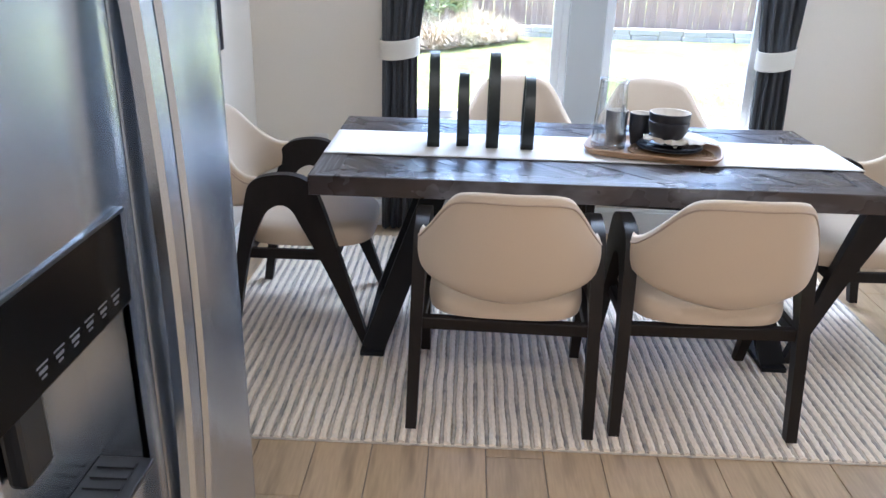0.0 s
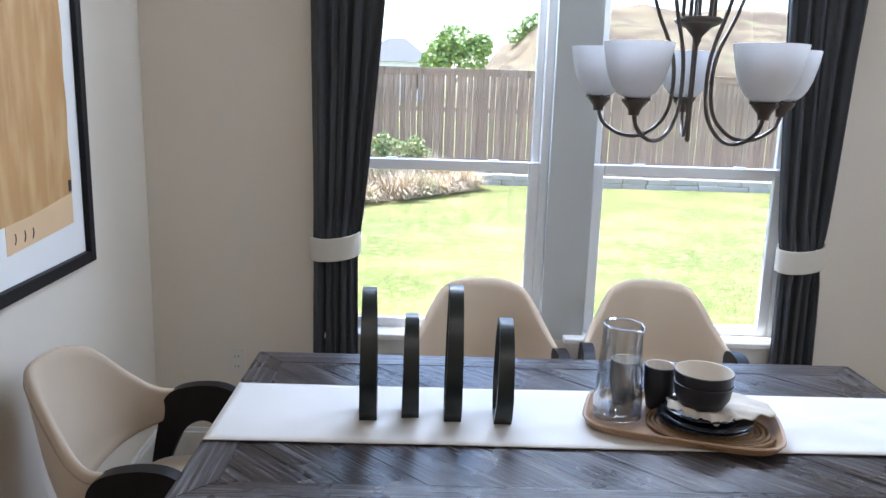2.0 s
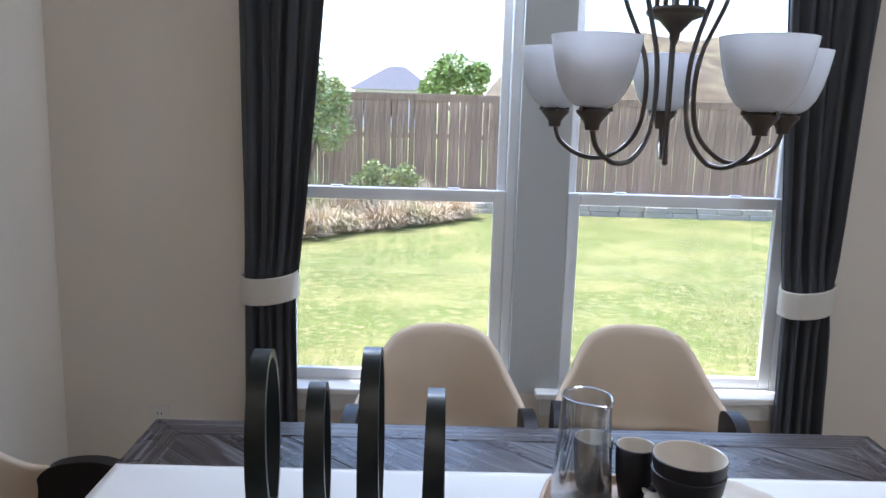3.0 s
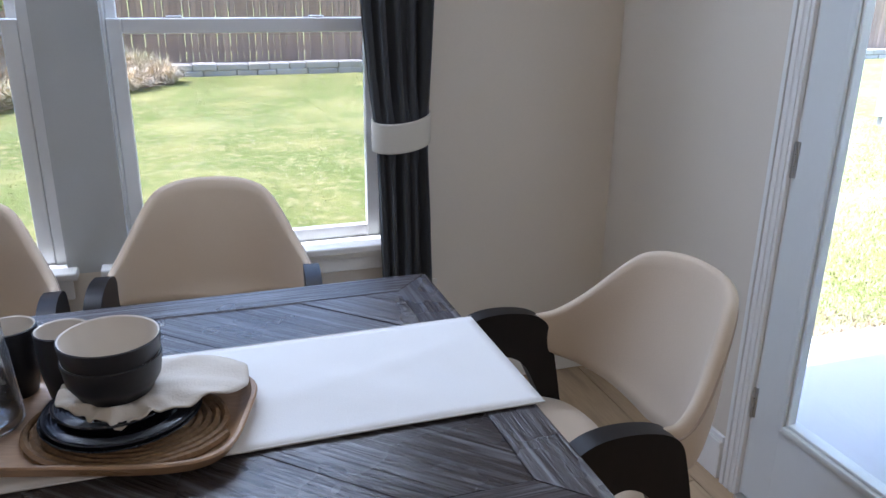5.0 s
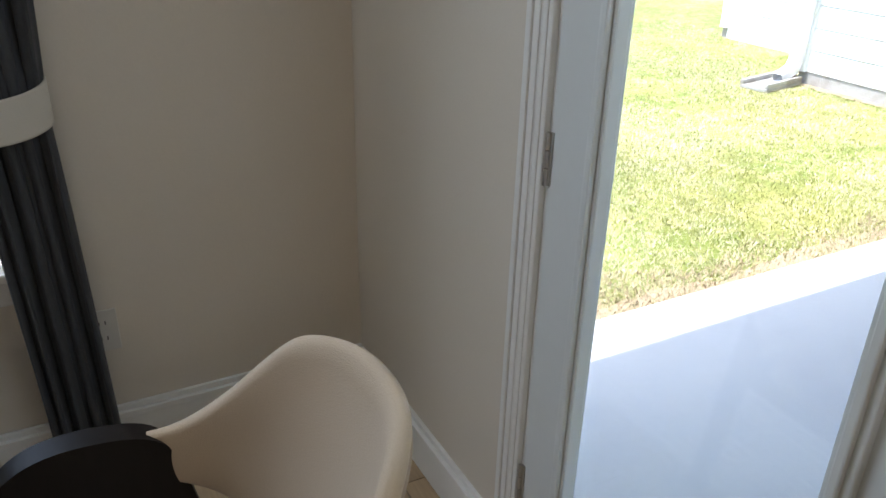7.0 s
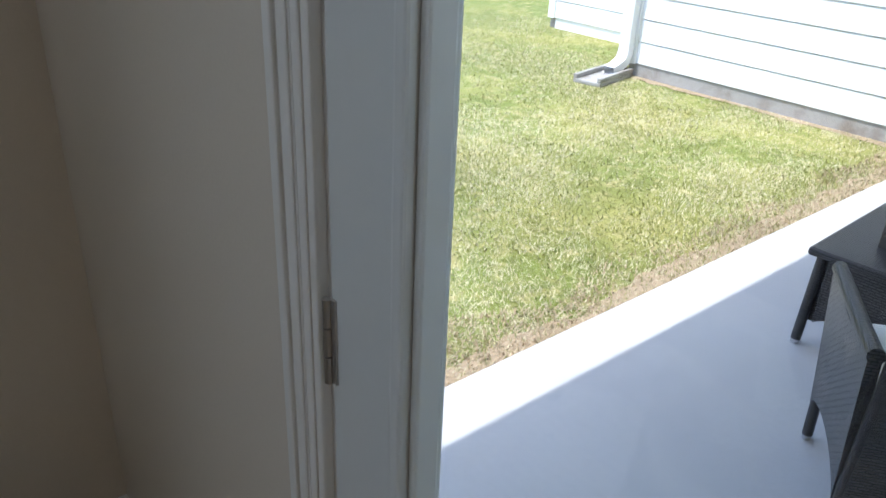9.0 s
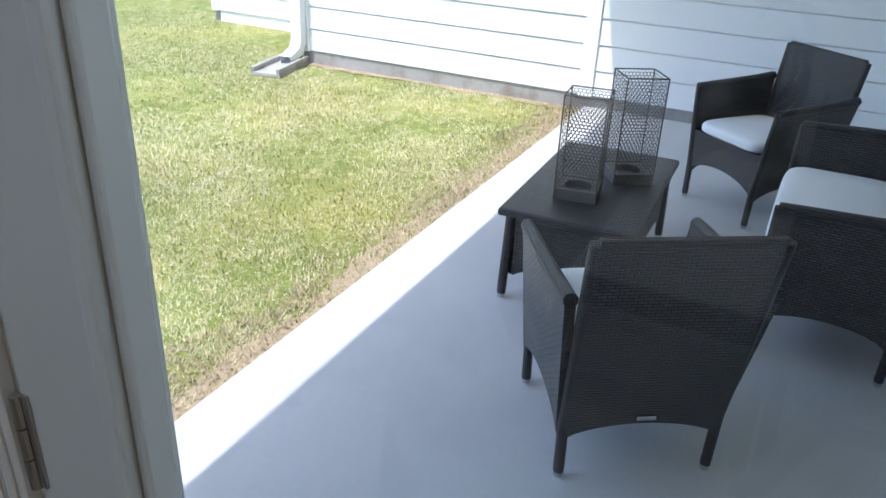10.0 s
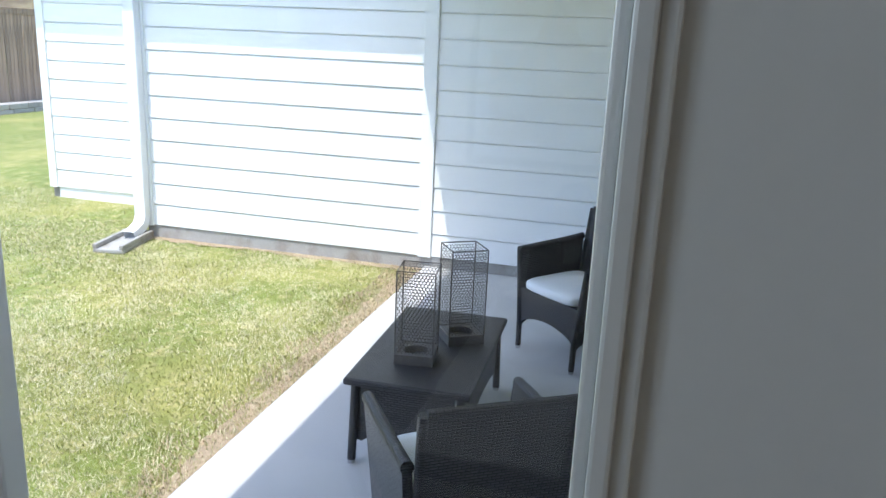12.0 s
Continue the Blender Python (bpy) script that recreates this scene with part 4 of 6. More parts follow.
def framed_art(y0, y1, z0, z1):
    ob = empty("framed_art", "large abstract ochre painting in a black frame", "picture", pose(0, 0, 0), "framed art on the wall")
    bm = bmesh.new()
    w = 0.038
    for a, b, c, d in ((y0, y0 + w, z0, z1), (y1 - w, y1, z0, z1), (y0 + w, y1 - w, z0, z0 + w), (y0 + w, y1 - w, z1 - w, z1)):
        box(bm, LEFT, LEFT + 0.03, a, b, c, d, 0.003)
    part("frame", bm, METALBLACK, ob)
    part("mat", boxed(LEFT + 0.002, LEFT + 0.012, y0 + w, y1 - w, z0 + w, z1 - w), MATBOARD, ob)
    # the painting: an ochre field over a pale ground
    a0, a1, c0, c1 = y0 + 0.155, y1 - 0.11, z0 + 0.115, z1 - 0.12
    bm = bmesh.new()
    outl = [(a0, c0 + 0.11), (a0 + 0.13, c0 + 0.085), (a0 + 0.3, c0 + 0.095), (a1, c0 + 0.125)] + [(a1 + 0.004 * math.sin(i * 1.7), c0 + 0.125 + (c1 - c0 - 0.16) * i / 12) for i in range(1, 13)] + [(a0 + 0.2, c1 - 0.02), (a0 - 0.012, c1 - 0.04)] + [(a0 - 0.006 * math.sin(i * 1.3), c1 - 0.05 - (c1 - c0 - 0.18) * i / 12) for i in range(1, 12)]
    slab_from_outline(bm, outl, 0, 0.0016)
    bmesh.ops.transform(bm, matrix=Matrix(((0, 0, 1, LEFT + 0.012), (1, 0, 0, 0), (0, 1, 0, 0), (0, 0, 0, 1))), verts=bm.verts)
    part("ochre_field", bm, OCHRE, ob)
    bm = bmesh.new()
    outl = [(a0 + 0.16, c0 + 0.006), (a1, c0 + 0.03), (a1, c0 + 0.135), (a0 + 0.16, c0 + 0.1)]
    slab_from_outline(bm, outl, 0, 0.0010)
    bmesh.ops.transform(bm, matrix=Matrix(((0, 0, 1, LEFT + 0.012), (1, 0, 0, 0), (0, 1, 0, 0), (0, 0, 0, 1))), verts=bm.verts)
    part("sand_field", bm, SAND, ob)
    bm = bmesh.new()
    px = LEFT + 0.0145
    ladder = a0 + 0.075
    for dy in (0, 0.03):
        tube(bm, [(px, ladder + dy, c0 + 0.0), (px, ladder + dy * 0.75 + 0.003, c0 + 0.16)], 0.0013, 5)
    for i in range(6):
        tube(bm, [(px, ladder, c0 + 0.03 + i * 0.022), (px, ladder + 0.027, c0 + 0.034 + i * 0.022)], 0.0012, 5)
    tube(bm, [(px, ladder + 0.035, c0 + 0.02), (px, ladder + 0.04, c0 + 0.07), (px, ladder + 0.02, c0 + 0.075)], 0.0014, 5)
    for dy in (0.20, 0.25, 0.295):
        tube(bm, smooth_path([(px, a0 + dy, c0 + 0.03), (px, a0 + dy + 0.006, c0 + 0.045), (px, a0 + dy + 0.004, c0 + 0.06)], 4), 0.0014, 5)
    for dy in (0.30, 0.34, 0.38):
        tube(bm, [(px, a0 + dy, c1 - 0.06), (px, a0 + dy + 0.03, c1 - 0.02)], 0.0013, 5)
    box(bm, px - 0.001, px + 0.001, a1 - 0.02, a1 - 0.004, c0 + 0.13, c0 + 0.165)
    tagged(part("ink_lines", bm, INK, ob), kind="stuff")


framed_art(2.548, 3.363, 0.993, 2.073)
framed_art(1.668, 2.483, 0.993, 2.073)

# ---- rug ----
GX0, GX1, GY0, GY1 = -0.85, 1.815, 1.93, 3.71
rug = empty("area_rug", "cream and grey striped chunky woven rug under the table", "rug", pose(0, 0, 0))
PITCH = 0.0355
count = int((GX1 - GX0) / PITCH)
for dark in (0, 1):
    bm = bmesh.new()
    rg = random.Random(11 + dark)
    for k in range(count):
        cx = GX0 + (k + 0.25 + 0.5 * dark) * PITCH
        ph = rg.uniform(0, 6)
        sc = 0.72 if dark else 1.0
        prev = None
        steps = 120
        for i in range(steps + 1):
            y = GY0 + (GY1 - GY0) * i / steps
            wob = 0.0016 * math.sin(y * 21 + ph) + 0.0012 * noise.noise((cx * 9, y * 30, dark))
            h = (0.0135 if not dark else 0.011) + 0.0032 * abs(math.sin(y * math.pi / 0.024 + ph)) + 0.0015 * noise.noise((cx * 40, y * 25, 2))
            w = PITCH * (0.185 if dark else 0.335) * (1.0 + 0.16 * math.sin(y * math.pi * 2 / 0.024 + ph))
            ring = [bm.verts.new((cx + wob + dx, y, z)) for dx, z in ((-w, 0.001), (-w * 0.8, h * 0.7), (0, h), (w * 0.8, h * 0.7), (w, 0.001))]
            if prev:
                for j in range(4):
                    bm.faces.new((prev[j], prev[j + 1], ring[j + 1], ring[j]))
            else:
                bm.faces.new(ring)
            prev = ring
        bm.faces.new(prev[::-1])
    o = part("dark_rope" if dark else "light_rope", bm, ROPE_DARK if dark else ROPE_LIGHT, rug, "grey rope rows" if dark else "cream rope rows", smooth=True)
    tagged(o, kind="stuff")
for y in (GY0 - 0.004, GY1 + 0.004):
    bm = bmesh.new()
    tube(bm, [(GX0 + (GX1 - GX0) * i / 150, y, 0.0038 + 0.0006 * math.sin(i * 1.9)) for i in range(151)], [0.0034 + 0.0008 * math.sin(i * 2.4) for i in range(151)], 6)
    part("bound_end", bm, ROPE_DARK, rug, smooth=True)

# ---- refrigerator ----
FX, FY0, FY1, FTOP = -0.318, 0.357, 1.267, 1.78
fridge = empty("refrigerator", "stainless side-by-side refrigerator with a dark water dispenser", "refrigerator", pose(0, 0, 0))
part("cabinet", boxed(LEFT + 0.004, FX - 0.075, FY0 + 0.005, FY1 - 0.005, 0.03, FTOP - 0.01, 0.006), GASKET, fridge)
part("kick_grille", boxed(LEFT + 0.05, FX - 0.09, FY0 + 0.01, FY1 - 0.01, 0.0, 0.03), GASKET, fridge)
SPLIT = 0.862


def fridge_door(y0, y1, hole=None):
    """A door with a gently crowned face; hole leaves room for the dispenser."""
    bm = bmesh.new()
    ny = 16
    ys = [y0 + (y1 - y0) * i / ny for i in range(ny + 1)]
    zs = [0.06, FTOP]
    if hole:
        ys = sorted(set([round(v, 4) for v in ys if not (hole[0] - 0.012 < v < hole[0] + 0.012 or hole[1] - 0.012 < v < hole[1] + 0.012)] + [hole[0], hole[1]]))
        zs = [0.06, hole[2], hole[3], FTOP]

    def face_x(y):
        f = (y - y0) / (y1 - y0)
        edge = min(f, 1 - f) * (y1 - y0)
        return FX + 0.008 * (1 - (2 * f - 1) ** 2) - 0.014 * max(0, 1 - edge / 0.016) ** 2
    g = [[bm.verts.new((face_x(y), y, z)) for z in zs] for y in ys]
    for i in range(len(ys) - 1):
        for j in range(len(zs) - 1):
            if hole and j == 1 and ys[i] >= hole[0] - 1e-6 and ys[i + 1] <= hole[1] + 1e-6:
                continue
            bm.faces.new((g[i][j], g[i + 1][j], g[i + 1][j + 1], g[i][j + 1]))
    for i, s in ((0, 1), (-1, 1)):
        b = [bm.verts.new((FX - 0.07, ys[i], z)) for z in zs]
        for j in range(len(zs) - 1):
            bm.faces.new((g[i][j], g[i][j + 1], b[j + 1], b[j]))
    for j in (0, -1):
        row = [g[i][j] for i in range(len(ys))]
        b = [bm.verts.new((FX - 0.07, ys[0], zs[j])), bm.verts.new((FX - 0.07, ys[-1], zs[j]))]
        bm.faces.new(row + [b[1], b[0]])
    return part("door", bm, STEEL, fridge, "brushed stainless door", smooth=True)


HOLE = (0.478, 0.782, 0.79, 1.157)
left_door = fridge_door(FY0, SPLIT - 0.003, HOLE)
right_door = fridge_door(SPLIT + 0.003, FY1)
part("gasket", boxed(FX - 0.073, FX - 0.03, SPLIT - 0.0028, SPLIT + 0.0028, 0.06, FTOP - 0.002), GASKET, fridge)
bm = bmesh.new()
box(bm, FX - 0.012, FX + 0.010, HOLE[0], HOLE[1], 1.035, HOLE[3], 0.004)
control = part("control_panel", bm, PANEL, left_door, "glossy black control panel")
bm = bmesh.new()
box(bm, FX - 0.001, FX + 0.0122, HOLE[0] - 0.006, HOLE[1] + 0.004, HOLE[3] - 0.002, HOLE[3] + 0.003, 0.001)
part("panel_rim", bm, GASKET, left_door)
for i in range(6):
    y = 0.556 + i * 0.034
    bm = bmesh.new()
    box(bm, FX + 0.0102, FX + 0.0108, y, y + 0.022, 1.066, 1.068)
    box(bm, FX + 0.0102, FX + 0.0108, y + 0.003, y + 0.019, 1.058, 1.062)
    box(bm, FX + 0.0102, FX + 0.0108, y + 0.006, y + 0.016, 1.052, 1.0545)
    part("key_mark", bm, GREYLINE, control)
part("recess_panel", boxed(FX - 0.068, FX - 0.064, HOLE[0], HOLE[1], HOLE[2], 1.035), STEEL, left_door, "grey dispenser recess")
part("recess_panel", boxed(FX - 0.064, FX - 0.004, HOLE[0], HOLE[0] + 0.004, HOLE[2], 1.035), STEEL, left_door, "grey dispenser recess")
part("recess_panel", boxed(FX - 0.064, FX - 0.004, HOLE[1] - 0.004, HOLE[1], HOLE[2], 1.035), STEEL, left_door, "grey dispenser recess")
part("recess_panel", boxed(FX - 0.064, FX - 0.012, HOLE[0] + 0.004, HOLE[1] - 0.004, 1.03, 1.035), STEEL, left_door, "grey dispenser recess")
bm = bmesh.new()
box(bm, FX - 0.064, FX + 0.012, HOLE[0] + 0.004, HOLE[1] - 0.004, HOLE[2], HOLE[2] + 0.008, 0.002)
for i in range(12):
    y = HOLE[0] + 0.03 + i * 0.022
    box(bm, FX - 0.055, FX - 0.005, y, y + 0.012, HOLE[2] + 0.008, HOLE[2] + 0.011)
part("drip_grille", bm, GASKET, left_door, "slotted black drip tray")
bm = bmesh.new()
box(bm, FX - 0.06, FX - 0.035, 0.575, 0.635, 0.90, 1.03, 0.008)
part("paddle", bm, GASKET, left_door)
for y, d in ((SPLIT - 0.033, left_door), (SPLIT + 0.033, right_door)):
    bm = bmesh.new()
    rows = []
    for i in range(41):
        f = i / 40
        z = 0.42 + 1.22 * f
        out = 0.010 + 0.036 * (1 - (2 * f - 1) ** 2) ** 0.8
        rows.append([bm.verts.new((FX + 0.004 + out + dx, y + dy, z)) for dx, dy in ((-0.011, -0.025), (0.003, -0.025), (0.010, -0.018), (0.010, 0.018), (0.003, 0.025), (-0.011, 0.025))])
    for a, b in zip(rows, rows[1:]):
        for j in range(6):
            bm.faces.new((a[j], a[(j + 1) % 6], b[(j + 1) % 6], b[j]))
    bm.faces.new(rows[0]), bm.faces.new(rows[-1])
    for z in (0.425, 1.615):
        box(bm, FX - 0.002, FX + 0.016, y - 0.02, y + 0.02, z, z + 0.03, 0.003)
    part("handle", bm, STEEL, d, "bowed brushed steel handle", smooth=True)

# ---- small wall fittings ----


def outlet(x, z):
    ob = empty("wall_outlet", "white double power outlet low on the wall", "outlet", pose(x, FRONT, z))
    part("cover", boxed(-0.036, 0.036, -0.006, 0, -0.058, 0.058, 0.002), PLASTIC, ob)
    bm = bmesh.new()
    for dz in (-0.022, 0.022):
        for dx in (-0.007, 0.007):
            box(bm, dx - 0.0013, dx + 0.0013, -0.0066, -0.005, dz - 0.004, dz + 0.006)
        lathe(bm, [(0, 0), (0.003, 0), (0.003, 0.001), (0, 0.001)], 8)
    part("slots", bm, INK, ob)


outlet(-0.66, 0.44)
outlet(1.712, 0.37)
bm = bmesh.new()
lathe(bm, [(0, 0), (0.012, 0), (0.012, 0.004), (0.006, 0.008), (0.006, 0.06), (0.009, 0.062), (0.009, 0.075), (0, 0.075)], 14)
stop = tagged(part("door_stop", bm, HINGE, smooth=True), "small metal door stop on the baseboard", "door stop")
stop.matrix_world = pose(RIGHT - 0.016, 3.82, 0.045, 0, -90, 0)
for lx, ly in KITCHEN_LAMPS:
    ob = empty("ceiling_light", "small round recessed ceiling light", "ceiling light", pose(lx, ly, 0), "kitchen ceiling lights")
    part("trim_ring", lathe(bmesh.new(), [(0.075, 2.7395), (0.098, 2.7395), (0.098, 2.734), (0.078, 2.728), (0.075, 2.734)], 32), TRIM, ob, smooth=True)

# ---- outdoors: ground, patio, house walls ----
LAWNZ, SLABZ = -0.2, -0.163
SLAB_Y, PW_Y = 4.113, 1.88
END_Y = 6.60
bm = bmesh.new()
box(bm, -700, 700, -500, 900, LAWNZ - 0.5, LAWNZ)
structure("ground", bm, LAWN, "sunlit lawn with dry patches running to the fence", "lawn")
bm = boxed(OUTX, 7.70, PW_Y, SLAB_Y, LAWNZ - 0.1, SLABZ, 0.012)
structure("patio", bm, CONCRETE, "smooth grey concrete patio slab", "patio")
structure("stoop", boxed(OUTX, OUTX + 0.02, DOOR0, DOOR1, SLABZ - 0.02, -0.006, 0.003), CONCRETE, "concrete riser under the patio door", "step")

COURSE = 0.187


def siding_wall(name, axis, at, a0, a1, z0, z1, label, gaps=()):
    """Lapped boards on a wall; the wall faces -x (axis 'x') or +y (axis 'y')."""
    bm = bmesh.new()
    if axis == "x":
        box(bm, at + 0.014, at + 0.16, a0, a1, LAWNZ - 0.1, z1)
    else:
        spans = [a0] + [v for g in gaps for v in g[:2]] + [a1]
        for i in range(0, len(spans), 2):
            box(bm, spans[i], spans[i + 1], at - 0.16, at - 0.014, LAWNZ - 0.1, z1)
        for g in gaps:
            box(bm, g[0], g[1], at - 0.16, at - 0.014, LAWNZ - 0.1, g[2])
            box(bm, g[0], g[1], at - 0.16, at - 0.014, g[3], z1)
    wall = structure(name, bm, SIDING, label, "wall")
    shared = {}
    k = 0
    while z0 + k * COURSE < z1 - 0.02:
        lo = z0 + k * COURSE
        k += 1
        pieces = [(a0, a1)]
        for g in gaps:
            if lo + COURSE > g[2] and lo < g[3]:
                pieces = [p for s, e in pieces for p in ((s, min(e, g[0])), (max(s, g[1]), e)) if p[1] - p[0] > 0.02]
        for s, e in pieces:
            key = (round(s, 3), round(e, 3))
            if key not in shared:
                b = bmesh.new()
                prof = ((0.0135, 0.0), (-0.006, 0.0), (-0.006, 0.004), (0.003, COURSE - 0.011), (0.0135, COURSE - 0.010))
                rows = []
                for v in (s, e):
                    rows.append([b.verts.new((at + d, v, z) if axis == "x" else (v, at - d, z)) for d, z in prof])
                for i in range(5):
                    b.faces.new((rows[0][i], rows[0][(i + 1) % 5], rows[1][(i + 1) % 5], rows[1][i]))
                b.faces.new(rows[0]), b.faces.new(rows[1])
                o = part("siding_board", b, SIDING, wall)
                shared[key] = o.data
            else:
                o = new("siding_board", shared[key])
                o.parent = wall
            o.location = (0, 0, lo)
    return wall


WX = 7.705
siding_wall("wall_wing", "x", WX, PW_Y, 4.065, -0.08, 2.72, "white lap-siding wall of the house wing")
siding_wall("wall_wing_front", "x", WX, 4.172, END_Y, -0.08, 2.72, "white lap-siding wall of the house wing in sun")
siding_wall("wall_wing_recess", "x", 8.72, 6.70, 8.49, -0.08, 2.72, "white lap-siding wall set back beyond the downspout")
PW = [(5.66, 6.62, 0.50, 2.1), (4.45, 5.45, 0.50, 2.1)]
siding_wall("wall_patio", "y", PW_Y, OUTX, WX, -0.08, 2.5, "off-white lap-siding wall behind the patio seats", sorted(PW))
bm = bmesh.new()
box(bm, WX - 0.022, WX + 0.03, 4.065, 4.172, -0.09, 2.72, 0.003)
box(bm, WX - 0.022, WX + 0.14, END_Y, END_Y + 0.085, -0.09, 2.72, 0.003)
box(bm, 8.70, 8.87, 8.49, 8.58, -0.09, 2.72, 0.003)
box(bm, OUTX, OUTX + 0.02, OUTY - 0.09, OUTY + 0.018, -0.05, 2.5, 0.003)
box(bm, WX - 0.02, WX, PW_Y, PW_Y + 0.08, -0.09, 2.5, 0.003)
structure("trim_corner_boards", bm, SIDING, "white corner boards on the siding", "trim")
bm = bmesh.new()
box(bm, WX + 0.006, WX + 0.3, PW_Y, END_Y + 0.07, LAWNZ - 0.05, -0.078)
box(bm, 8.742, 9.1, 6.6, 8.57, LAWNZ - 0.05, -0.078)
box(bm, WX + 0.022, 8.9, END_Y + 0.03, END_Y + 0.072, LAWNZ - 0.05, -0.078)
structure("foundation", bm, FOUNDATION, "stained concrete foundation under the siding", "foundation")
bm = bmesh.new()
box(bm, WX + 0.16, 8.73, END_Y - 0.10, END_Y + 0.072, -0.078, 2.72)
box(bm, 8.88, 13, 8.41, 8.57, LAWNZ, 2.72)
box(bm, 13, 13.2, 0, 8.57, LAWNZ, 2.72)
# unseen block on the left, added to cast the shade on the lawn
box(bm, -7.9, -3.3, OUTY, 11.2, LAWNZ, 2.7)
structure("wall_far_sides", bm, SIDING, "plain white outer walls of the house, with an unseen one added to shade the lawn", "wall")
bm = bmesh.new()
box(bm, OUTX, WX, PW_Y, 4.345, 2.5, 2.56)
structure("ceiling_patio", bm, CEIL, "white patio roof ceiling", "ceiling")
bm = bmesh.new()
box(bm, 0.9, WX, 4.345, 4.375, 2.36, 2.75)
box(bm, OUTX, 7.25, 1.6, 4.345, 2.565, 2.75)
box(bm, 7.25, 13.4, -0.2, 7.10, 2.545, 2.75)
box(bm, 8.27, 13.4, 7.10, 9.0, 2.545, 2.75)
# unseen eave of that block, placed to set the lawn's shade edge
box(bm, -8.3, -2.72, OUTY + 0.45, 11.6, 2.65, 2.85)
box(bm, -8.3, 3.3, BACK - 0.6, 4.345, 2.745, 2.9)
box(bm, 3.3, 13.4, BACK - 0.6, 1.6, 2.76, 2.9)
structure("roof_eaves", bm, SIDING, "white eaves and fascia of the roof, with an unseen one added to shade the lawn", "roof")
bm = bmesh.new()
box(bm, 7.9, 12.9, -2.9, 1.5, LAWNZ, 2.6)
structure("wall_house_core", bm, SIDING, "plain white house walls", "wall")
structure("wall_patio_room", boxed(OUTX, 7.8, 0.9, 1.0, LAWNZ, 2.6), WALL, "plain wall inside the patio room", "wall")
for i, (a, b, c, d) in enumerate(PW):
    win = empty(f"window_{i + 3}", "white-framed window with a pale blind behind the patio seats", "window", kind="structure")
    bm = bmesh.new()
    for w, lo, hi in ((0.0, PW_Y - 0.02, PW_Y + 0.025), (0.05, PW_Y - 0.06, PW_Y - 0.005)):
        box(bm, a - 0.06 + w * 1.2, a + 0.012 + w, lo, hi, c - 0.06 + w * 1.2, d + 0.06, 0.003)
        box(bm, b - 0.012 - w, b + 0.06 - w * 1.2, lo, hi, c - 0.06 + w * 1.2, d + 0.06, 0.003)
        box(bm, a + 0.012 + w, b - 0.012 - w, lo, hi, c - 0.06 + w * 1.2, c + 0.012 + w, 0.003)
        box(bm, a + 0.012 + w, b - 0.012 - w, lo, hi, d, d + 0.06, 0.003)
    box(bm, a, b, PW_Y - 0.055, PW_Y - 0.01, 1.26, 1.31, 0.003)
    part("window_frame", bm, WHITEVINYL, win)
    g = part("pane", boxed(a, b, PW_Y - 0.05, PW_Y - 0.046, c, d), PANE, win)
    g.visible_shadow = False
    bm = bmesh.new()
    for k in range(int((d - c) / 0.05)):
        box(bm, a, b, PW_Y - 0.135, PW_Y - 0.115, c + k * 0.05, c + k * 0.05 + 0.046)
    part("blind", bm, BLIND, win, "pale slatted blind")

# downspout and its splash block
spout = empty("downspout", "white metal downspout on the wing's corner", "downspout", pose(0, 0, 0))
part("pipe", boxed(WX - 0.105, WX - 0.024, 6.615, 6.725, 0.03, 2.56, 0.01), WHITEVINYL, spout)
bm = bmesh.new()
rows = []
for x, z, tilt in ((WX - 0.064, 0.06, 0), (WX - 0.068, 0.0, 0.25), (WX - 0.10, -0.07, 0.8), (WX - 0.19, -0.115, 1.15), (WX - 0.26, -0.135, 1.3)):
    dx, dz = 0.038 * math.cos(tilt), -0.038 * math.sin(tilt)
    rows.append([bm.verts.new(p) for p in ((x - dx, 6.618, z - dz), (x + dx, 6.618, z + dz), (x + dx, 6.722, z + dz), (x - dx, 6.722, z - dz))])
for a, b in zip(rows, rows[1:]):
    for j in range(4):
        bm.faces.new((a[j], a[(j + 1) % 4], b[(j + 1) % 4], b[j]))
part("elbow", bm, WHITEVINYL, spout)
for zz in (0.7, 1.9):
    part("strap", boxed(WX - 0.108, WX - 0.02, 6.61, 6.73, zz, zz + 0.03), WHITEVINYL, spout)
block = empty("splash_block", "grey concrete splash block on the grass under the downspout", "splash block", pose(7.40, 6.675, LAWNZ, 0, 0, 10))
bm = bmesh.new()
box(bm, -0.30, 0.26, -0.13, 0.13, 0.0, 0.035, 0.008)
box(bm, -0.30, 0.26, -0.13, -0.095, 0.035, 0.075, 0.008)
box(bm, -0.30, 0.26, 0.095, 0.13, 0.035, 0.075, 0.008)
box(bm, 0.225, 0.26, -0.095, 0.095, 0.035, 0.075, 0.006)
part("trough", bm, FOUNDATION, block)

# ---- patio furniture ----


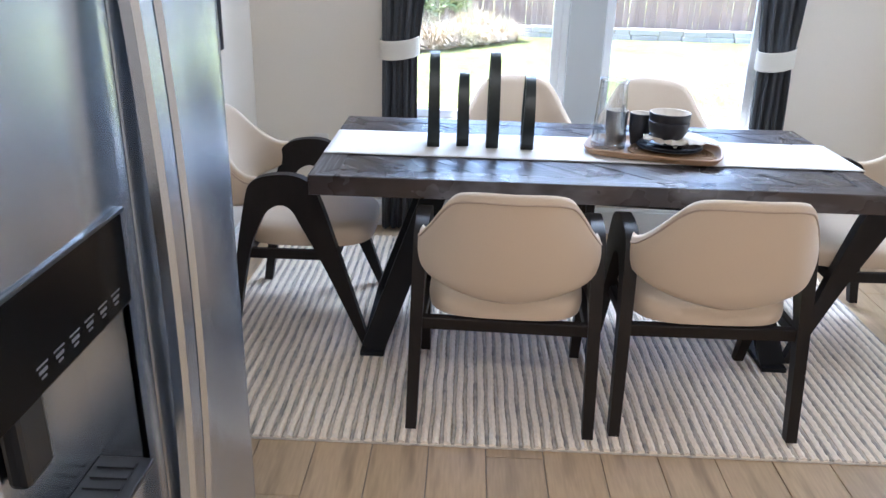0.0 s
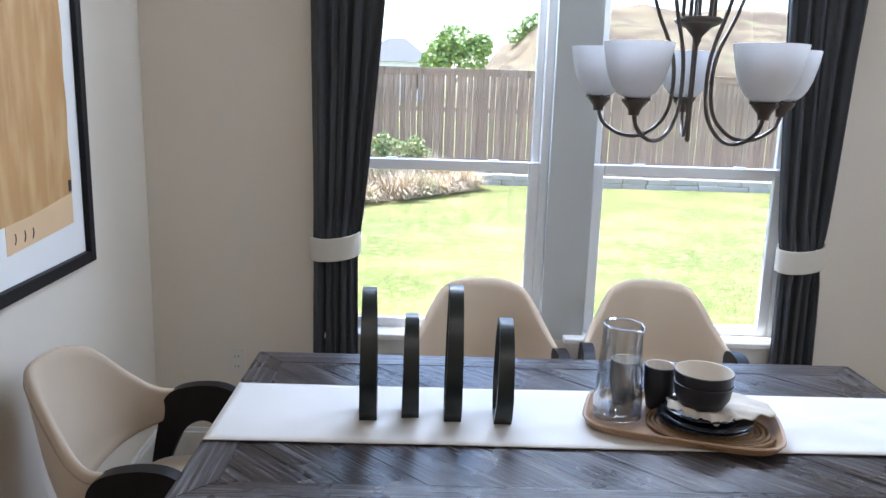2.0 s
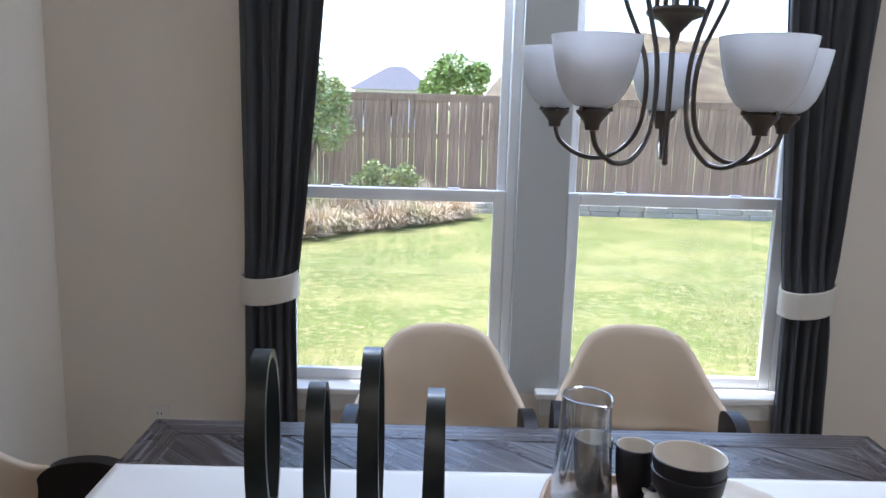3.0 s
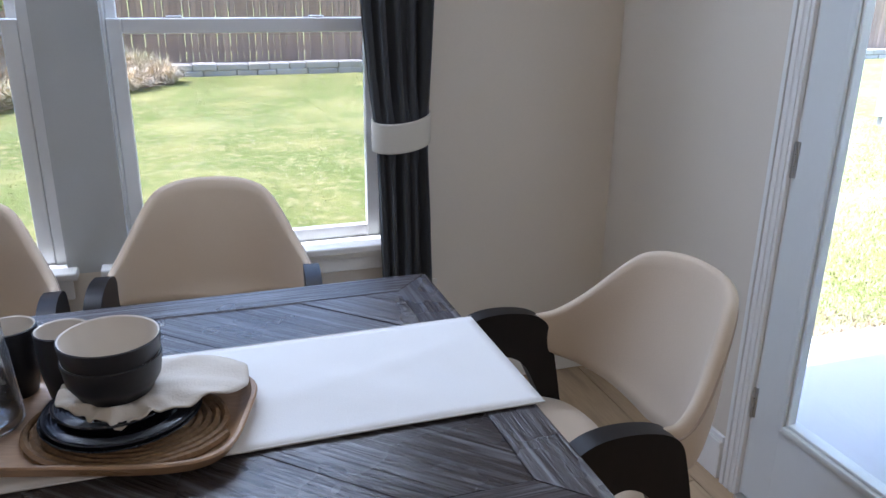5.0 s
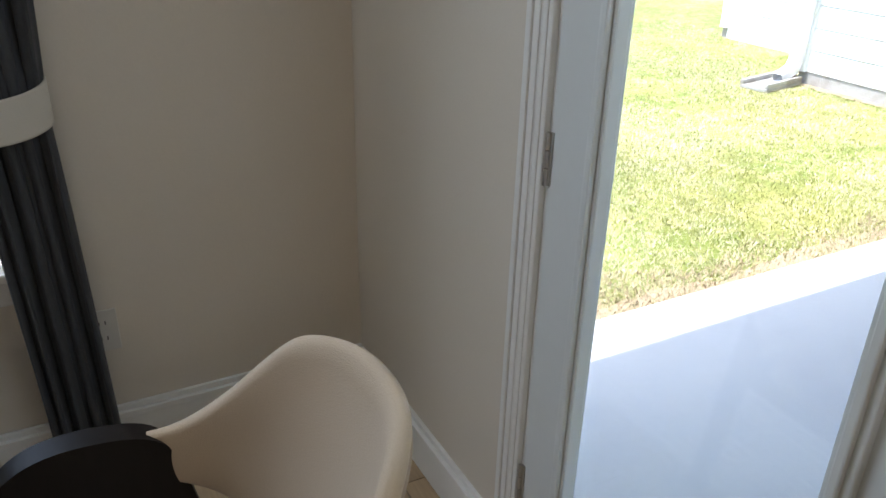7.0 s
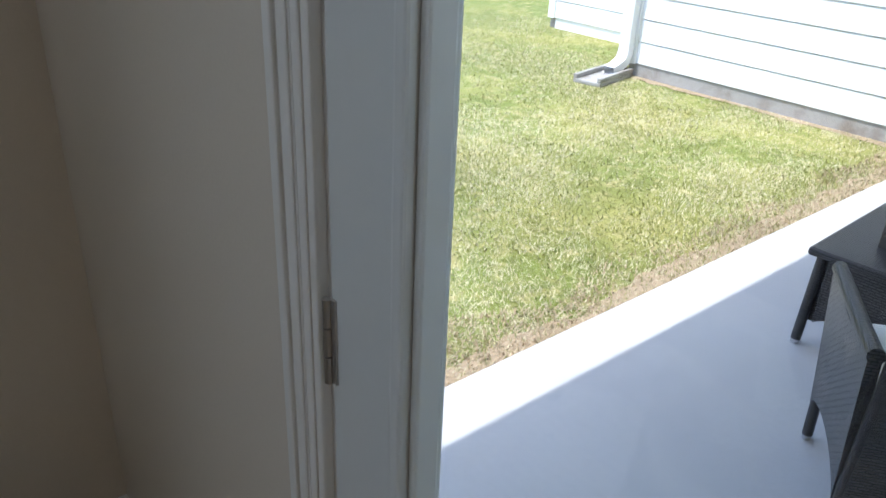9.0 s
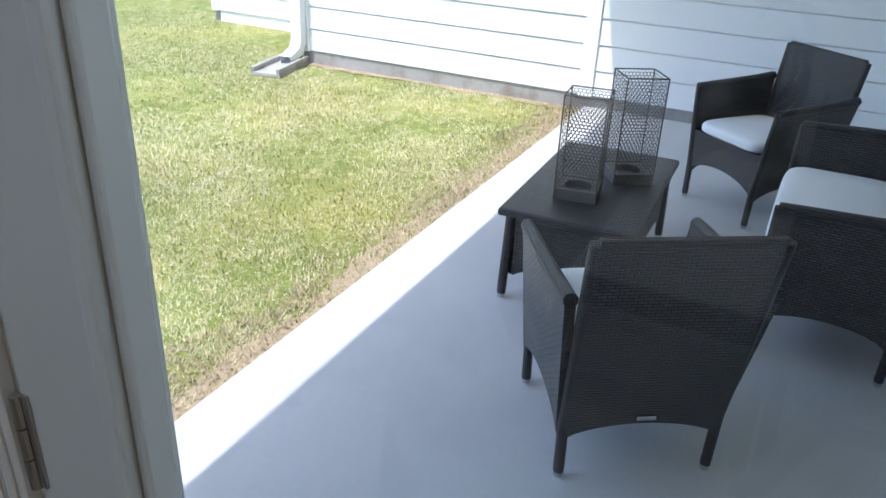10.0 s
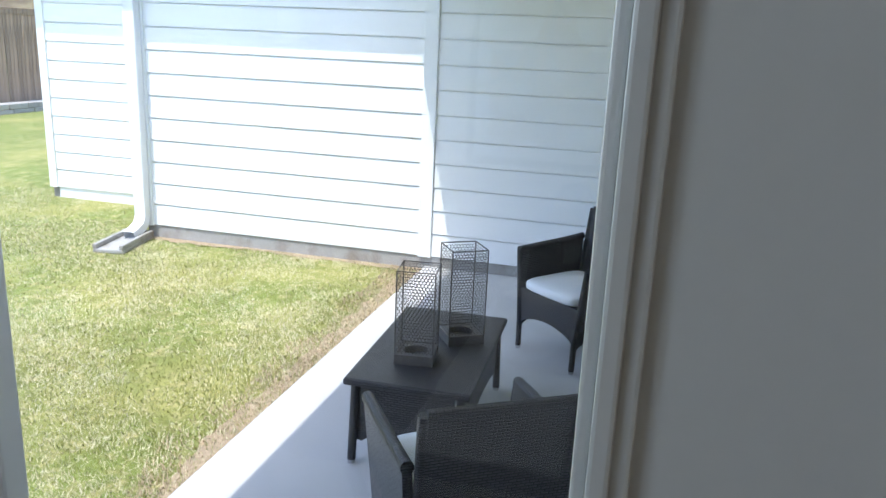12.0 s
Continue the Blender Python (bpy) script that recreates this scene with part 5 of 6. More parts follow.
def sheet(bm, bl, br, tr, tl, arch=0.0, crown=0.0, thick=0.022, n=14, m=10, dip=0.0):
    """A panel between four corners; arch lifts its lower edge in the middle, crown raises the upper one."""
    bl, br, tr, tl = (Vector(p) for p in (bl, br, tr, tl))
    nrm = (br - bl).cross(tl - bl).normalized() * thick / 2
    sides = []
    for s in (-1, 1):
        g = []
        for i in range(n + 1):
            u = i / n
            bump_ = 1 - (2 * u - 1) ** 2
            lo, hi = bl.lerp(br, u), tl.lerp(tr, u)
            lo = lo + Vector((0, 0, arch * bump_ ** 0.7))
            hi = hi + Vector((0, 0, crown * bump_ + dip * math.sin(math.pi * u) ** 2))
            g.append([bm.verts.new(lo.lerp(hi, j / m) + s * nrm) for j in range(m + 1)])
        sides.append(g)
    for g in sides:
        for i in range(n):
            for j in range(m):
                bm.faces.new((g[i][j], g[i + 1][j], g[i + 1][j + 1], g[i][j + 1]))
    a, b = sides
    for i in range(n):
        bm.faces.new((a[i][0], a[i + 1][0], b[i + 1][0], b[i][0]))
        bm.faces.new((a[i][m], a[i + 1][m], b[i + 1][m], b[i][m]))
    for j in range(m):
        bm.faces.new((a[0][j], a[0][j + 1], b[0][j + 1], b[0][j]))
        bm.faces.new((a[n][j], a[n][j + 1], b[n][j + 1], b[n][j]))
    return bm


def wicker_seat(name, wide, m, label, category, crown=0.0, top=0.80, group=""):
    """An armchair or loveseat: faces +y, feet splayed in, panels of woven strands on a thin frame."""
    th = empty(name, label, category, m, group)
    f, t = wide / 2 - 0.045, wide / 2
    ry, fy = -0.225, 0.235
    low, arm, seat = 0.20, 0.60, 0.38
    # back
    bm = bmesh.new()
    sheet(bm, (-f, ry, low - 0.06), (f, ry, low - 0.06), (t - 0.040, ry - 0.10, top), (-t + 0.040, ry - 0.10, top), 0.05, crown)
    part("back_panel", bm, WICKER, th, uv=True)
    for s in (-1, 1):
        bm = bmesh.new()
        sheet(bm, (s * f, ry + 0.014, low - 0.05), (s * f, fy, low - 0.06), (s * t, fy - 0.01, arm), (s * t, ry - 0.06, arm + 0.02), 0.06, dip=-0.02, thick=0.03)
        part("side_panel", bm, WICKER, th, uv=True)
        arm_pts = smooth_path([(s * t, ry - 0.062, arm + 0.025), (s * t, ry + 0.10, arm + 0.012), (s * t, fy - 0.08, arm + 0.0), (s * t, fy - 0.01, arm - 0.004)], 5)
        part("arm_rail", tube(bmesh.new(), arm_pts, 0.021, 10), WICKERTOP, th, uv=True, smooth=True)
    bm = bmesh.new()
    sheet(bm, (-f, fy - 0.012, low - 0.04), (f, fy - 0.012, low - 0.04), (f + 0.02, fy - 0.012, seat), (-f - 0.02, fy - 0.012, seat), 0.07)
    part("front_panel", bm, WICKER, th, uv=True)
    part("seat_deck", boxed(-f, f, ry + 0.02, fy - 0.025, seat - 0.03, seat), WICKERTOP, th, uv=True)
    cap = smooth_path([(-t + 0.040, ry - 0.10, top), (-t * 0.5, ry - 0.10, top + crown * 0.75), (0, ry - 0.10, top + crown), (t * 0.5, ry - 0.10, top + crown * 0.75), (t - 0.040, ry - 0.10, top)], 6)
    part("top_rail", tube(bmesh.new(), cap, 0.015, 8), WICKERTOP, th, uv=True, smooth=True)
    for s in (-1, 1):
        for y, zt, yt in ((ry, top, ry - 0.10), (fy - 0.005, arm, fy - 0.012)):
            bm = bmesh.new()
            tube(bm, [(s * (f - 0.004), y, 0.02), (s * f, y, low), (s * (t - 0.030 if zt == top else t), yt, zt)], 0.0165, 10)
            leg = part("leg", bm, WICKERTOP, th, uv=True, smooth=True)
            part("foot_cap", lathe(bmesh.new(), [(0, 0), (0.012, 0), (0.014, 0.004), (0.014, 0.026), (0, 0.026)], 12, s * (f - 0.004), y), CHROME, leg, "pale metal foot cap", smooth=True)
    # cushion
    bm = bmesh.new()
    n, rings = 40, []
    for k, z in ((0.93, 0.002), (0.99, 0.012), (1.0, 0.03), (0.985, 0.046), (0.93, 0.057), (0.7, 0.063), (0.3, 0.066)):
        rings.append([bm.verts.new((x * k, y * k + 0.022, seat + z)) for x, y in rounded_outline(f - 0.015, 0.232, 0.3, n)])
    for a, b in zip(rings, rings[1:]):
        for i in range(n):
            bm.faces.new((a[i], a[(i + 1) % n], b[(i + 1) % n], b[i]))
    bm.faces.new(rings[0]), bm.faces.new(rings[-1])
    part("cushion", bm, CUSHION, th, "off-white seat cushion", smooth=True)
    bm = boxed(-0.028, 0.028, ry - 0.030, ry - 0.018, low + 0.012, low + 0.026, 0.002)
    part("tag", bm, CHROME, th, "small silver maker's tag")
    return th


wicker_seat("wicker_armchair", 0.545, pose(4.145, 2.917, SLABZ, 0, 0, -57), "dark brown wicker armchair with an off-white cushion", "armchair", group="patio seats")
wicker_seat("wicker_armchair", 0.545, pose(6.30, 2.775, SLABZ, 0, 0, 51), "dark brown wicker armchair beside the siding wall", "armchair", group="patio seats")
wicker_seat("wicker_loveseat", 1.10, pose(5.315, 2.365, SLABZ, 0, 0, 0), "dark brown wicker loveseat with a long off-white cushion", "loveseat", crown=0.05, top=0.79, group="patio seats")

ct = empty("patio_coffee_table", "low dark wicker coffee table on the patio", "coffee table", pose(5.18, 3.317, SLABZ, 0, 0, 2))
part("top", boxed(-0.48, 0.48, -0.27, 0.27, 0.365, 0.397, 0.012), WICKERTOP, ct, uv=True)
for s in (-1, 1):
    bm = bmesh.new()
    sheet(bm, (-0.43, s * 0.215, 0.10), (0.43, s * 0.215, 0.10), (0.43, s * 0.22, 0.364), (-0.43, s * 0.22, 0.364), 0.05)
    part("long_skirt", bm, WICKER, ct, uv=True)
    bm = bmesh.new()
    sheet(bm, (s * 0.43, -0.20, 0.10), (s * 0.43, 0.20, 0.10), (s * 0.435, 0.20, 0.364), (s * 0.435, -0.20, 0.364), 0.05)
    part("end_skirt", bm, WICKER, ct, uv=True)
    for s2 in (-1, 1):
        leg = part("leg", tube(bmesh.new(), [(s * 0.452, s2 * 0.235, 0.02), (s * 0.44, s2 * 0.225, 0.364)], 0.019, 10), WICKERTOP, ct, uv=True, smooth=True)
        part("foot_cap", lathe(bmesh.new(), [(0, 0), (0.014, 0), (0.016, 0.004), (0.016, 0.03), (0, 0.03)], 12, s * 0.452, s2 * 0.235), CHROME, leg, "pale metal foot cap", smooth=True)


def lantern(x, y, turn, size, high):
    th = empty("metal_lantern", "open perforated dark metal lantern on the wicker table", "lantern", pose(x, y, SLABZ + 0.397, 0, 0, turn), "lanterns on the patio table")
    h = size / 2
    bm = bmesh.new()
    # block foot with a round well
    n = 32
    outer = [(h * max(-1, min(1, 1.42 * math.cos(2 * math.pi * i / n))), h * max(-1, min(1, 1.42 * math.sin(2 * math.pi * i / n)))) for i in range(n)]
    inner = [(h * 0.66 * math.cos(2 * math.pi * i / n), h * 0.66 * math.sin(2 * math.pi * i / n)) for i in range(n)]
    ro = [[bm.verts.new((a, b, z)) for a, b in outer] for z in (0, 0.042)]
    ri = [[bm.verts.new((a, b, z)) for a, b in inner] for z in (0.042, 0.012)]
    bm.faces.new(ro[0]), bm.faces.new(ri[1])
    for p, q in ((ro[0], ro[1]), (ro[1], ri[0]), (ri[0], ri[1])):
        for i in range(n):
            bm.faces.new((p[i], p[(i + 1) % n], q[(i + 1) % n], q[i]))
    part("foot", bm, RUSTGREY, th)
    bm = bmesh.new()
    for sx in (-1, 1):
        for sy in (-1, 1):
            tube(bm, [(sx * h, sy * h, 0), (sx * h, sy * h, high)], 0.0032, 6)
    for z in (0.044, high):
        tube(bm, [(h, h, z), (-h, h, z), (-h, -h, z), (h, -h, z)], 0.0032, 6, True)
    part("wire_frame", bm, RUSTGREY, th)
    # honeycomb of thin ribbons on each side
    cell = 0.0155
    for side in range(4):
        bm = bmesh.new()
        a = side * math.pi / 2
        cx, sn = math.cos(a), math.sin(a)

        def put(u, z):
            return Vector((cx * h - sn * u, sn * h + cx * u, z))
        rowh = cell * 0.866
        for r in range(int((high - 0.05) / rowh)):
            z = 0.055 + r * rowh
            for c in range(int(size / cell) + 1):
                u = -h + c * cell + (0.5 * cell if r % 2 else 0)
                if u > h - 0.002:
                    continue
                ln = cell / 1.732
                for p, q in (((u, z - ln / 2), (u, z + ln / 2)), ((u, z + ln / 2), (u + cell / 2, z + ln)), ((u, z + ln / 2), (u - cell / 2, z + ln))):
                    if abs(q[0]) > h or q[1] > high or abs(p[0]) > h:
                        continue
                    d = Vector((q[0] - p[0], q[1] - p[1])).normalized() * 0.0013
                    bm.faces.new([bm.verts.new(put(*w)) for w in ((p[0] - d.y, p[1] + d.x), (p[0] + d.y, p[1] - d.x), (q[0] + d.y, q[1] - d.x), (q[0] - d.y, q[1] + d.x))])
        part("mesh_side", bm, RUSTGREY, th)


lantern(4.995, 3.345, 8, 0.165, 0.42)
lantern(5.295, 3.222, 33, 0.17, 0.452)

# ---- garden ----


def blades(name, seed, count, area, size, mat, label, keep):
    """Grass blades as single leaning triangles."""
    rg = np.random.default_rng(seed)
    xy = np.stack([rg.uniform(area[0], area[1], count), rg.uniform(area[2], area[3], count)], 1)
    patch = np.array([noise.noise((x * 0.9, y * 0.9, seed)) + 0.6 * noise.noise((x * 4, y * 4, seed)) for x, y in xy])
    ok = np.array([keep(x, y) for x, y in xy]) & (1.9 * patch > rg.uniform(-1.05, 0.5, count))
    xy = xy[ok]
    k = len(xy)
    a, lean, hgt = rg.uniform(0, 2 * np.pi, k), rg.uniform(0.5, 1.4, k), rg.uniform(size[0], size[1], k)
    w = size[2]
    base = np.stack([xy[:, 0], xy[:, 1], np.full(k, LAWNZ - 0.002)], 1)
    side = np.stack([np.cos(a) * w / 2, np.sin(a) * w / 2, np.zeros(k)], 1)
    tip = base + np.stack([-np.sin(a) * hgt * np.sin(lean), np.cos(a) * hgt * np.sin(lean), hgt * np.cos(lean)], 1)
    co = np.stack([base - side, base + side, tip], 1).reshape(-1, 3)
    me = bpy.data.meshes.new(name)
    me.from_pydata(co.tolist(), [], np.arange(3 * k).reshape(-1, 3).tolist())
    me.materials.append(mat)
    return tagged(new(name, me), label, "grass", kind="stuff")


def open_lawn(x, y):
    return not (x < -3.3 and y < 11.2) and not (x > 7.69 and y < 6.70) and not (x > 8.71 and y < 8.6) and not (y < SLAB_Y + 0.01 and x > 2.4) and y > 4.12


def near_lawn(x, y):
    """Thins out away from the patio, so that no edge of the dense grass shows."""
    want = min(1, max(0, (10 - y) / 4.5)) * min(1, max(0, (x - 2.2) / 2.0))
    return open_lawn(x, y) and (math.sin(x * 91.1 + y * 57.7) * 4375.8) % 1 < want


blades("lawn_grass", 2, 260000, (2.6, 9.2, 4.04, 10.0), (0.014, 0.042, 0.0048), BLADE, "short green lawn grass", near_lawn)
blades("dry_lawn_grass", 3, 330000, (2.6, 9.2, 4.04, 10.0), (0.012, 0.038, 0.0045), STRAW, "dry straw-coloured lawn grass", near_lawn)

blades("far_lawn_grass", 4, 130000, (-4.0, 9.0, 4.2, 14.9), (0.008, 0.020, 0.010), BLADE, "short green lawn grass", open_lawn)
blades("far_dry_lawn_grass", 6, 90000, (-4.0, 9.0, 4.2, 14.9), (0.008, 0.020, 0.010), STRAW, "dry straw-coloured lawn grass", open_lawn)

# worn earth strip between slab and lawn
bm = bmesh.new()
prev = None
for i in range(141):
    x = OUTX + (WX - OUTX) * i / 140
    w = 0.10 + 0.07 * noise.noise((x * 1.3, 2, 1)) + 0.05 * noise.noise((x * 6, 5, 1)) + 0.03 * (x - OUTX) / 5
    row = [bm.verts.new((x, SLAB_Y - 0.002, LAWNZ + 0.004)), bm.verts.new((x, SLAB_Y + 0.01 + max(w, 0.02), LAWNZ + 0.004))]
    if prev:
        bm.faces.new((prev[0], row[0], row[1], prev[1]))
    prev = row
structure("soil_strip", bm, SOIL, "bare reddish soil along the patio slab", "soil")


bm = bmesh.new()
prev = None
for i in range(81):
    y = SLAB_Y + 0.02 + (END_Y + 0.05 - SLAB_Y) * i / 80
    w = 0.07 + 0.05 * noise.noise((y * 1.7, 3, 4)) + 0.04 * noise.noise((y * 7, 5, 2))
    row = [bm.verts.new((WX + 0.02, y, LAWNZ + 0.006)), bm.verts.new((WX - max(w, 0.015), y, LAWNZ + 0.006))]
    if prev:
        bm.faces.new((prev[0], prev[1], row[1], row[0]))
    prev = row
structure("soil_strip_wing", bm, SOIL, "bare reddish soil under the wing's foundation", "soil")


def slab_side(x, y):
    return SLAB_Y + 0.01 < y < SLAB_Y + 0.27 + 0.12 * noise.noise((x * 2, 3, 3))


blades("edge_dry_grass", 9, 16000, (2.6, 7.7, 4.12, 4.51), (0.015, 0.045, 0.007), DEADGRASS, "dead reddish-tan grass along the patio slab", slab_side)

# fence
FY = 15.6
fence = empty("fence", "weathered cedar privacy fence with a cap rail", "fence", pose(0, FY, 0))
rg = random.Random(21)
shared = []
for v in range(6):
    bm = bmesh.new()
    w = 0.0955 + 0.002 * v / 3
    box(bm, -w / 2, w / 2, -0.009, 0.009, 0, 1.98, 0.003, seg=1)
    for q in bm.verts:
        q.co.y += 0.004 * math.sin(q.co.z * 2 + v)
    o = part("picket", bm, PICKET, fence)
    o.location = (-6.2 + v * 0.101, -0.02, LAWNZ + 0.03)
    shared.append(o.data)
x = -6.2 + 6 * 0.101
while x < 23:
    o = new("picket", rg.choice(shared))
    o.parent = fence
    o.matrix_local = pose(x, -0.02 + rg.uniform(-0.004, 0.004), LAWNZ + 0.03 + rg.uniform(-0.01, 0.01), 0, rg.uniform(-0.4, 0.4), 0)
    x += 0.099 + rg.choice((0, 0.001, 0.003, 0.005, 0.006, 0.008))
for z in (0.12, 1.05, 1.72):
    part("rail", boxed(-6.4, 23, 0.0, 0.04, z, z + 0.085, 0.003), PICKET, fence)
part("cap_rail", boxed(-6.4, 23, -0.06, 0.06, 1.815, 1.85, 0.004), PICKET, fence)
part("trim_board", boxed(-6.4, 23, -0.05, -0.031, 1.72, 1.814, 0.003), PICKET, fence)
for k in range(13):
    part("post", boxed(-6.3 + k * 2.4, -6.2 + k * 2.4, 0.041, 0.13, LAWNZ - 0.05, 1.82, 0.004), PICKET, fence)

# stone edging in front of the fence
ledge = empty("stone_edging", "low stacked stone edging along the planting bed", "edging", pose(0, 0, 0), kind="structure")
rg = random.Random(4)
for lay in range(2):
    x = 0.75 + 0.14 * lay
    while x < 17:
        ln = rg.uniform(0.26, 0.55)
        bm = bmesh.new()
        box(bm, x, x + ln - 0.012, 14.82 + rg.uniform(-0.02, 0.02), 15.08, LAWNZ - 0.02 + lay * 0.105, LAWNZ + 0.085 + lay * 0.105 + rg.uniform(-0.008, 0.008), 0.012, seg=1)
        part("stone", bm, STONE, ledge)
        x += ln
structure("planting_bed", boxed(-6, 20, 14.95, 15.55, LAWNZ - 0.1, LAWNZ + 0.14), FOUNDATION, "bare soil bed behind the stone edging", "bed")


def tuft(name, x, y, wide, high, count, seed, mat, label, category, group="", droop=1.0, spread=1.0):
    rg = np.random.default_rng(seed)
    co, faces = [], []
    for _ in range(count):
        a, r0 = rg.uniform(0, 2 * np.pi), rg.uniform(0, 0.8) * wide * spread
        out = rg.uniform(0.15, 1.0) * wide / 2
        h = high * (rg.uniform(0.25, 1.0) if spread > 0.5 else rg.uniform(0.65, 1.0))
        bx, by = r0 * np.cos(a) * 0.5, r0 * np.sin(a) * 0.5
        w = rg.uniform(0.006, 0.013)
        px, py = -np.sin(a) * w, np.cos(a) * w
        pts = []
        for f in (0, 0.4, 0.75, 1.0):
            rr = out * f ** 1.35
            z = h * (f - 0.35 * droop * f ** 3 * out / (wide / 2))
            pts.append((bx + rr * np.cos(a), by + rr * np.sin(a), max(z, 0)))
        k = len(co)
        for i, p in enumerate(pts):
            s = 1 - 0.8 * i / 3
            co += [(p[0] - px * s, p[1] - py * s, p[2]), (p[0] + px * s, p[1] + py * s, p[2])]
        for i in range(3):
            faces.append((k + 2 * i, k + 2 * i + 1, k + 2 * i + 3, k + 2 * i + 2))
    me = bpy.data.meshes.new(name)
    me.from_pydata(co, [], faces)
    me.materials.append(mat)
    ob = new(name, me)
    ob.location = (x, y, LAWNZ)
    return tagged(ob, label, category, group)


rg = random.Random(13)
for k in range(15):
    f = k / 14
    cx, cy = -3.1 + 3.95 * f, 10.1 + 4.0 * f ** 0.95
    tuft("ornamental_grass", cx + rg.uniform(-0.15, 0.15), cy + rg.uniform(-0.1, 0.2), rg.uniform(0.65, 1.15), rg.uniform(0.30, 0.66), 620, 50 + k, (TAN, TANDARK, TAN, TANGREEN)[k % 4], "tan feathery ornamental grass clump at the lawn's edge", "ornamental grass", "ornamental grasses", 1.9, 0.6)
for k in range(12):
    f = k / 11
    cx, cy = -3.4 + 3.9 * f, 10.9 + 4.0 * f ** 0.95
    tuft("ornamental_grass", cx + rg.uniform(-0.2, 0.2), cy + rg.uniform(-0.2, 0.2), rg.uniform(0.9, 1.4), rg.uniform(0.42, 0.74), 700, 80 + k, (TANDARK, TAN, TANGREEN)[k % 3], "tall dry ornamental grass clump in the bed", "ornamental grass", "ornamental grasses", 1.7, 0.6)
tuft("spiky_shrub", -1.55, 13.2, 1.2, 0.95, 70, 7, LEAF2, "spiky pale green strap-leaved plant in the bed", "shrub", "", 0.6, 0.25)


def leafy(name, x, y, z0, trunk, blobs, leaves, leaf, seed, mat, label, category):
    """A tapered trunk with limbs, and a crown of many small leaves round the limb ends."""
    rg = random.Random(seed)
    th = empty(name, label, category, pose(x, y, z0))
    bm = bmesh.new()
    top = Vector((0, 0, trunk))
    tube(bm, [(0, 0, -0.03), (0.01, 0, trunk * 0.5), tuple(top)], [0.05 * leaf * 14, 0.04 * leaf * 14, 0.03 * leaf * 14], 8)
    for bx, by, bz, r in blobs:
        tube(bm, smooth_path([tuple(top * 0.8), (bx * 0.5, by * 0.5, (trunk + bz) / 2), (bx, by, bz)], 4), [0.02 * leaf * 14 * (1 - 0.09 * i) for i in range(9)], 6)
    part("trunk", bm, BARK, th, smooth=True)
    co, faces = [], []
    for _ in range(leaves):
        bx, by, bz, r = rg.choice(blobs)
        while True:
            d = Vector((rg.uniform(-1, 1), rg.uniform(-1, 1), rg.uniform(-1, 1)))
            if 0.1 < d.length < 1:
                break
        c = Vector((bx, by, bz)) + d.normalized() * r * d.length ** 0.4 * rg.uniform(0.75, 1.15)
        u = Vector((rg.gauss(0, 1), rg.gauss(0, 1), rg.gauss(0, 0.6))).normalized()
        v = u.cross(Vector((rg.gauss(0, 1), rg.gauss(0, 1), rg.gauss(0, 1)))).normalized()
        s = leaf * rg.uniform(0.6, 1.3)
        k = len(co)
        co += [tuple(c - u * s), tuple(c + v * s * 0.5), tuple(c + u * s), tuple(c - v * s * 0.5)]
        faces.append((k, k + 1, k + 2, k + 3))
    me = bpy.data.meshes.new("crown")
    me.from_pydata(co, [], faces)
    me.materials.append(mat)
    crown = new("crown", me)
    crown.parent = th
    return th


leafy("young_tree", -1.75, 14.1, LAWNZ, 1.0, [(-0.3, 0, 1.35, 0.4), (0.3, 0.1, 1.45, 0.4), (0, 0, 1.9, 0.5), (-0.1, -0.2, 2.3, 0.35), (0.35, 0, 1.95, 0.3), (-0.45, 0.1, 1.8, 0.3)], 3600, 0.05, 31, LEAF2, "young pale green tree in front of the fence", "tree")
leafy("green_shrub", -2.6, 13.2, LAWNZ, 0.25, [(-0.3, 0, 0.55, 0.4), (0.3, 0.1, 0.6, 0.35), (0, 0, 0.8, 0.3)], 1400, 0.05, 33, LEAF, "dark green shrub in the planting bed", "shrub")
leafy("green_shrub", -0.75, 14.5, LAWNZ, 0.3, [(-0.15, 0, 0.50, 0.22), (0.2, 0, 0.58, 0.22), (0, 0, 0.72, 0.18)], 700, 0.045, 35, LEAF2, "small pale green shrub by the fence", "shrub")
leafy("green_shrub", -0.2, 14.6, LAWNZ, 0.3, [(0, 0, 0.66, 0.2), (0.15, 0, 0.52, 0.18)], 420, 0.045, 36, LEAF2, "small pale green shrub by the fence", "shrub")
leafy("shade_tree", 1.1, 41, LAWNZ, 2.0, [(-0.9, 0, 2.9, 0.8), (0.8, 0, 3.0, 0.9), (0, 0, 3.7, 0.9), (-0.5, 0.2, 3.4, 0.8), (1.3, 0, 3.6, 0.6), (-1.2, 0, 2.6, 0.5)], 3800, 0.14, 41, LEAF, "round green tree beyond the fence", "tree")
for k, (hx, hy, hz) in enumerate(((6.6, 62, 5.3), (7.7, 62, 6.2), (18, 70, 7.0), (20, 70, 7.1), (25, 70, 7.0), (27, 70, 7.1), (16, 70, 6.9))):
    leafy("hill_shrub", hx, hy, hz - 1.2, 0.6, [(-0.6, 0, 1.0, 0.6), (0.6, 0, 1.1, 0.6), (0, 0, 1.4, 0.5)], 420, 0.16, 60 + k, LEAF, "scrubby green bush on the dirt mound", "shrub")

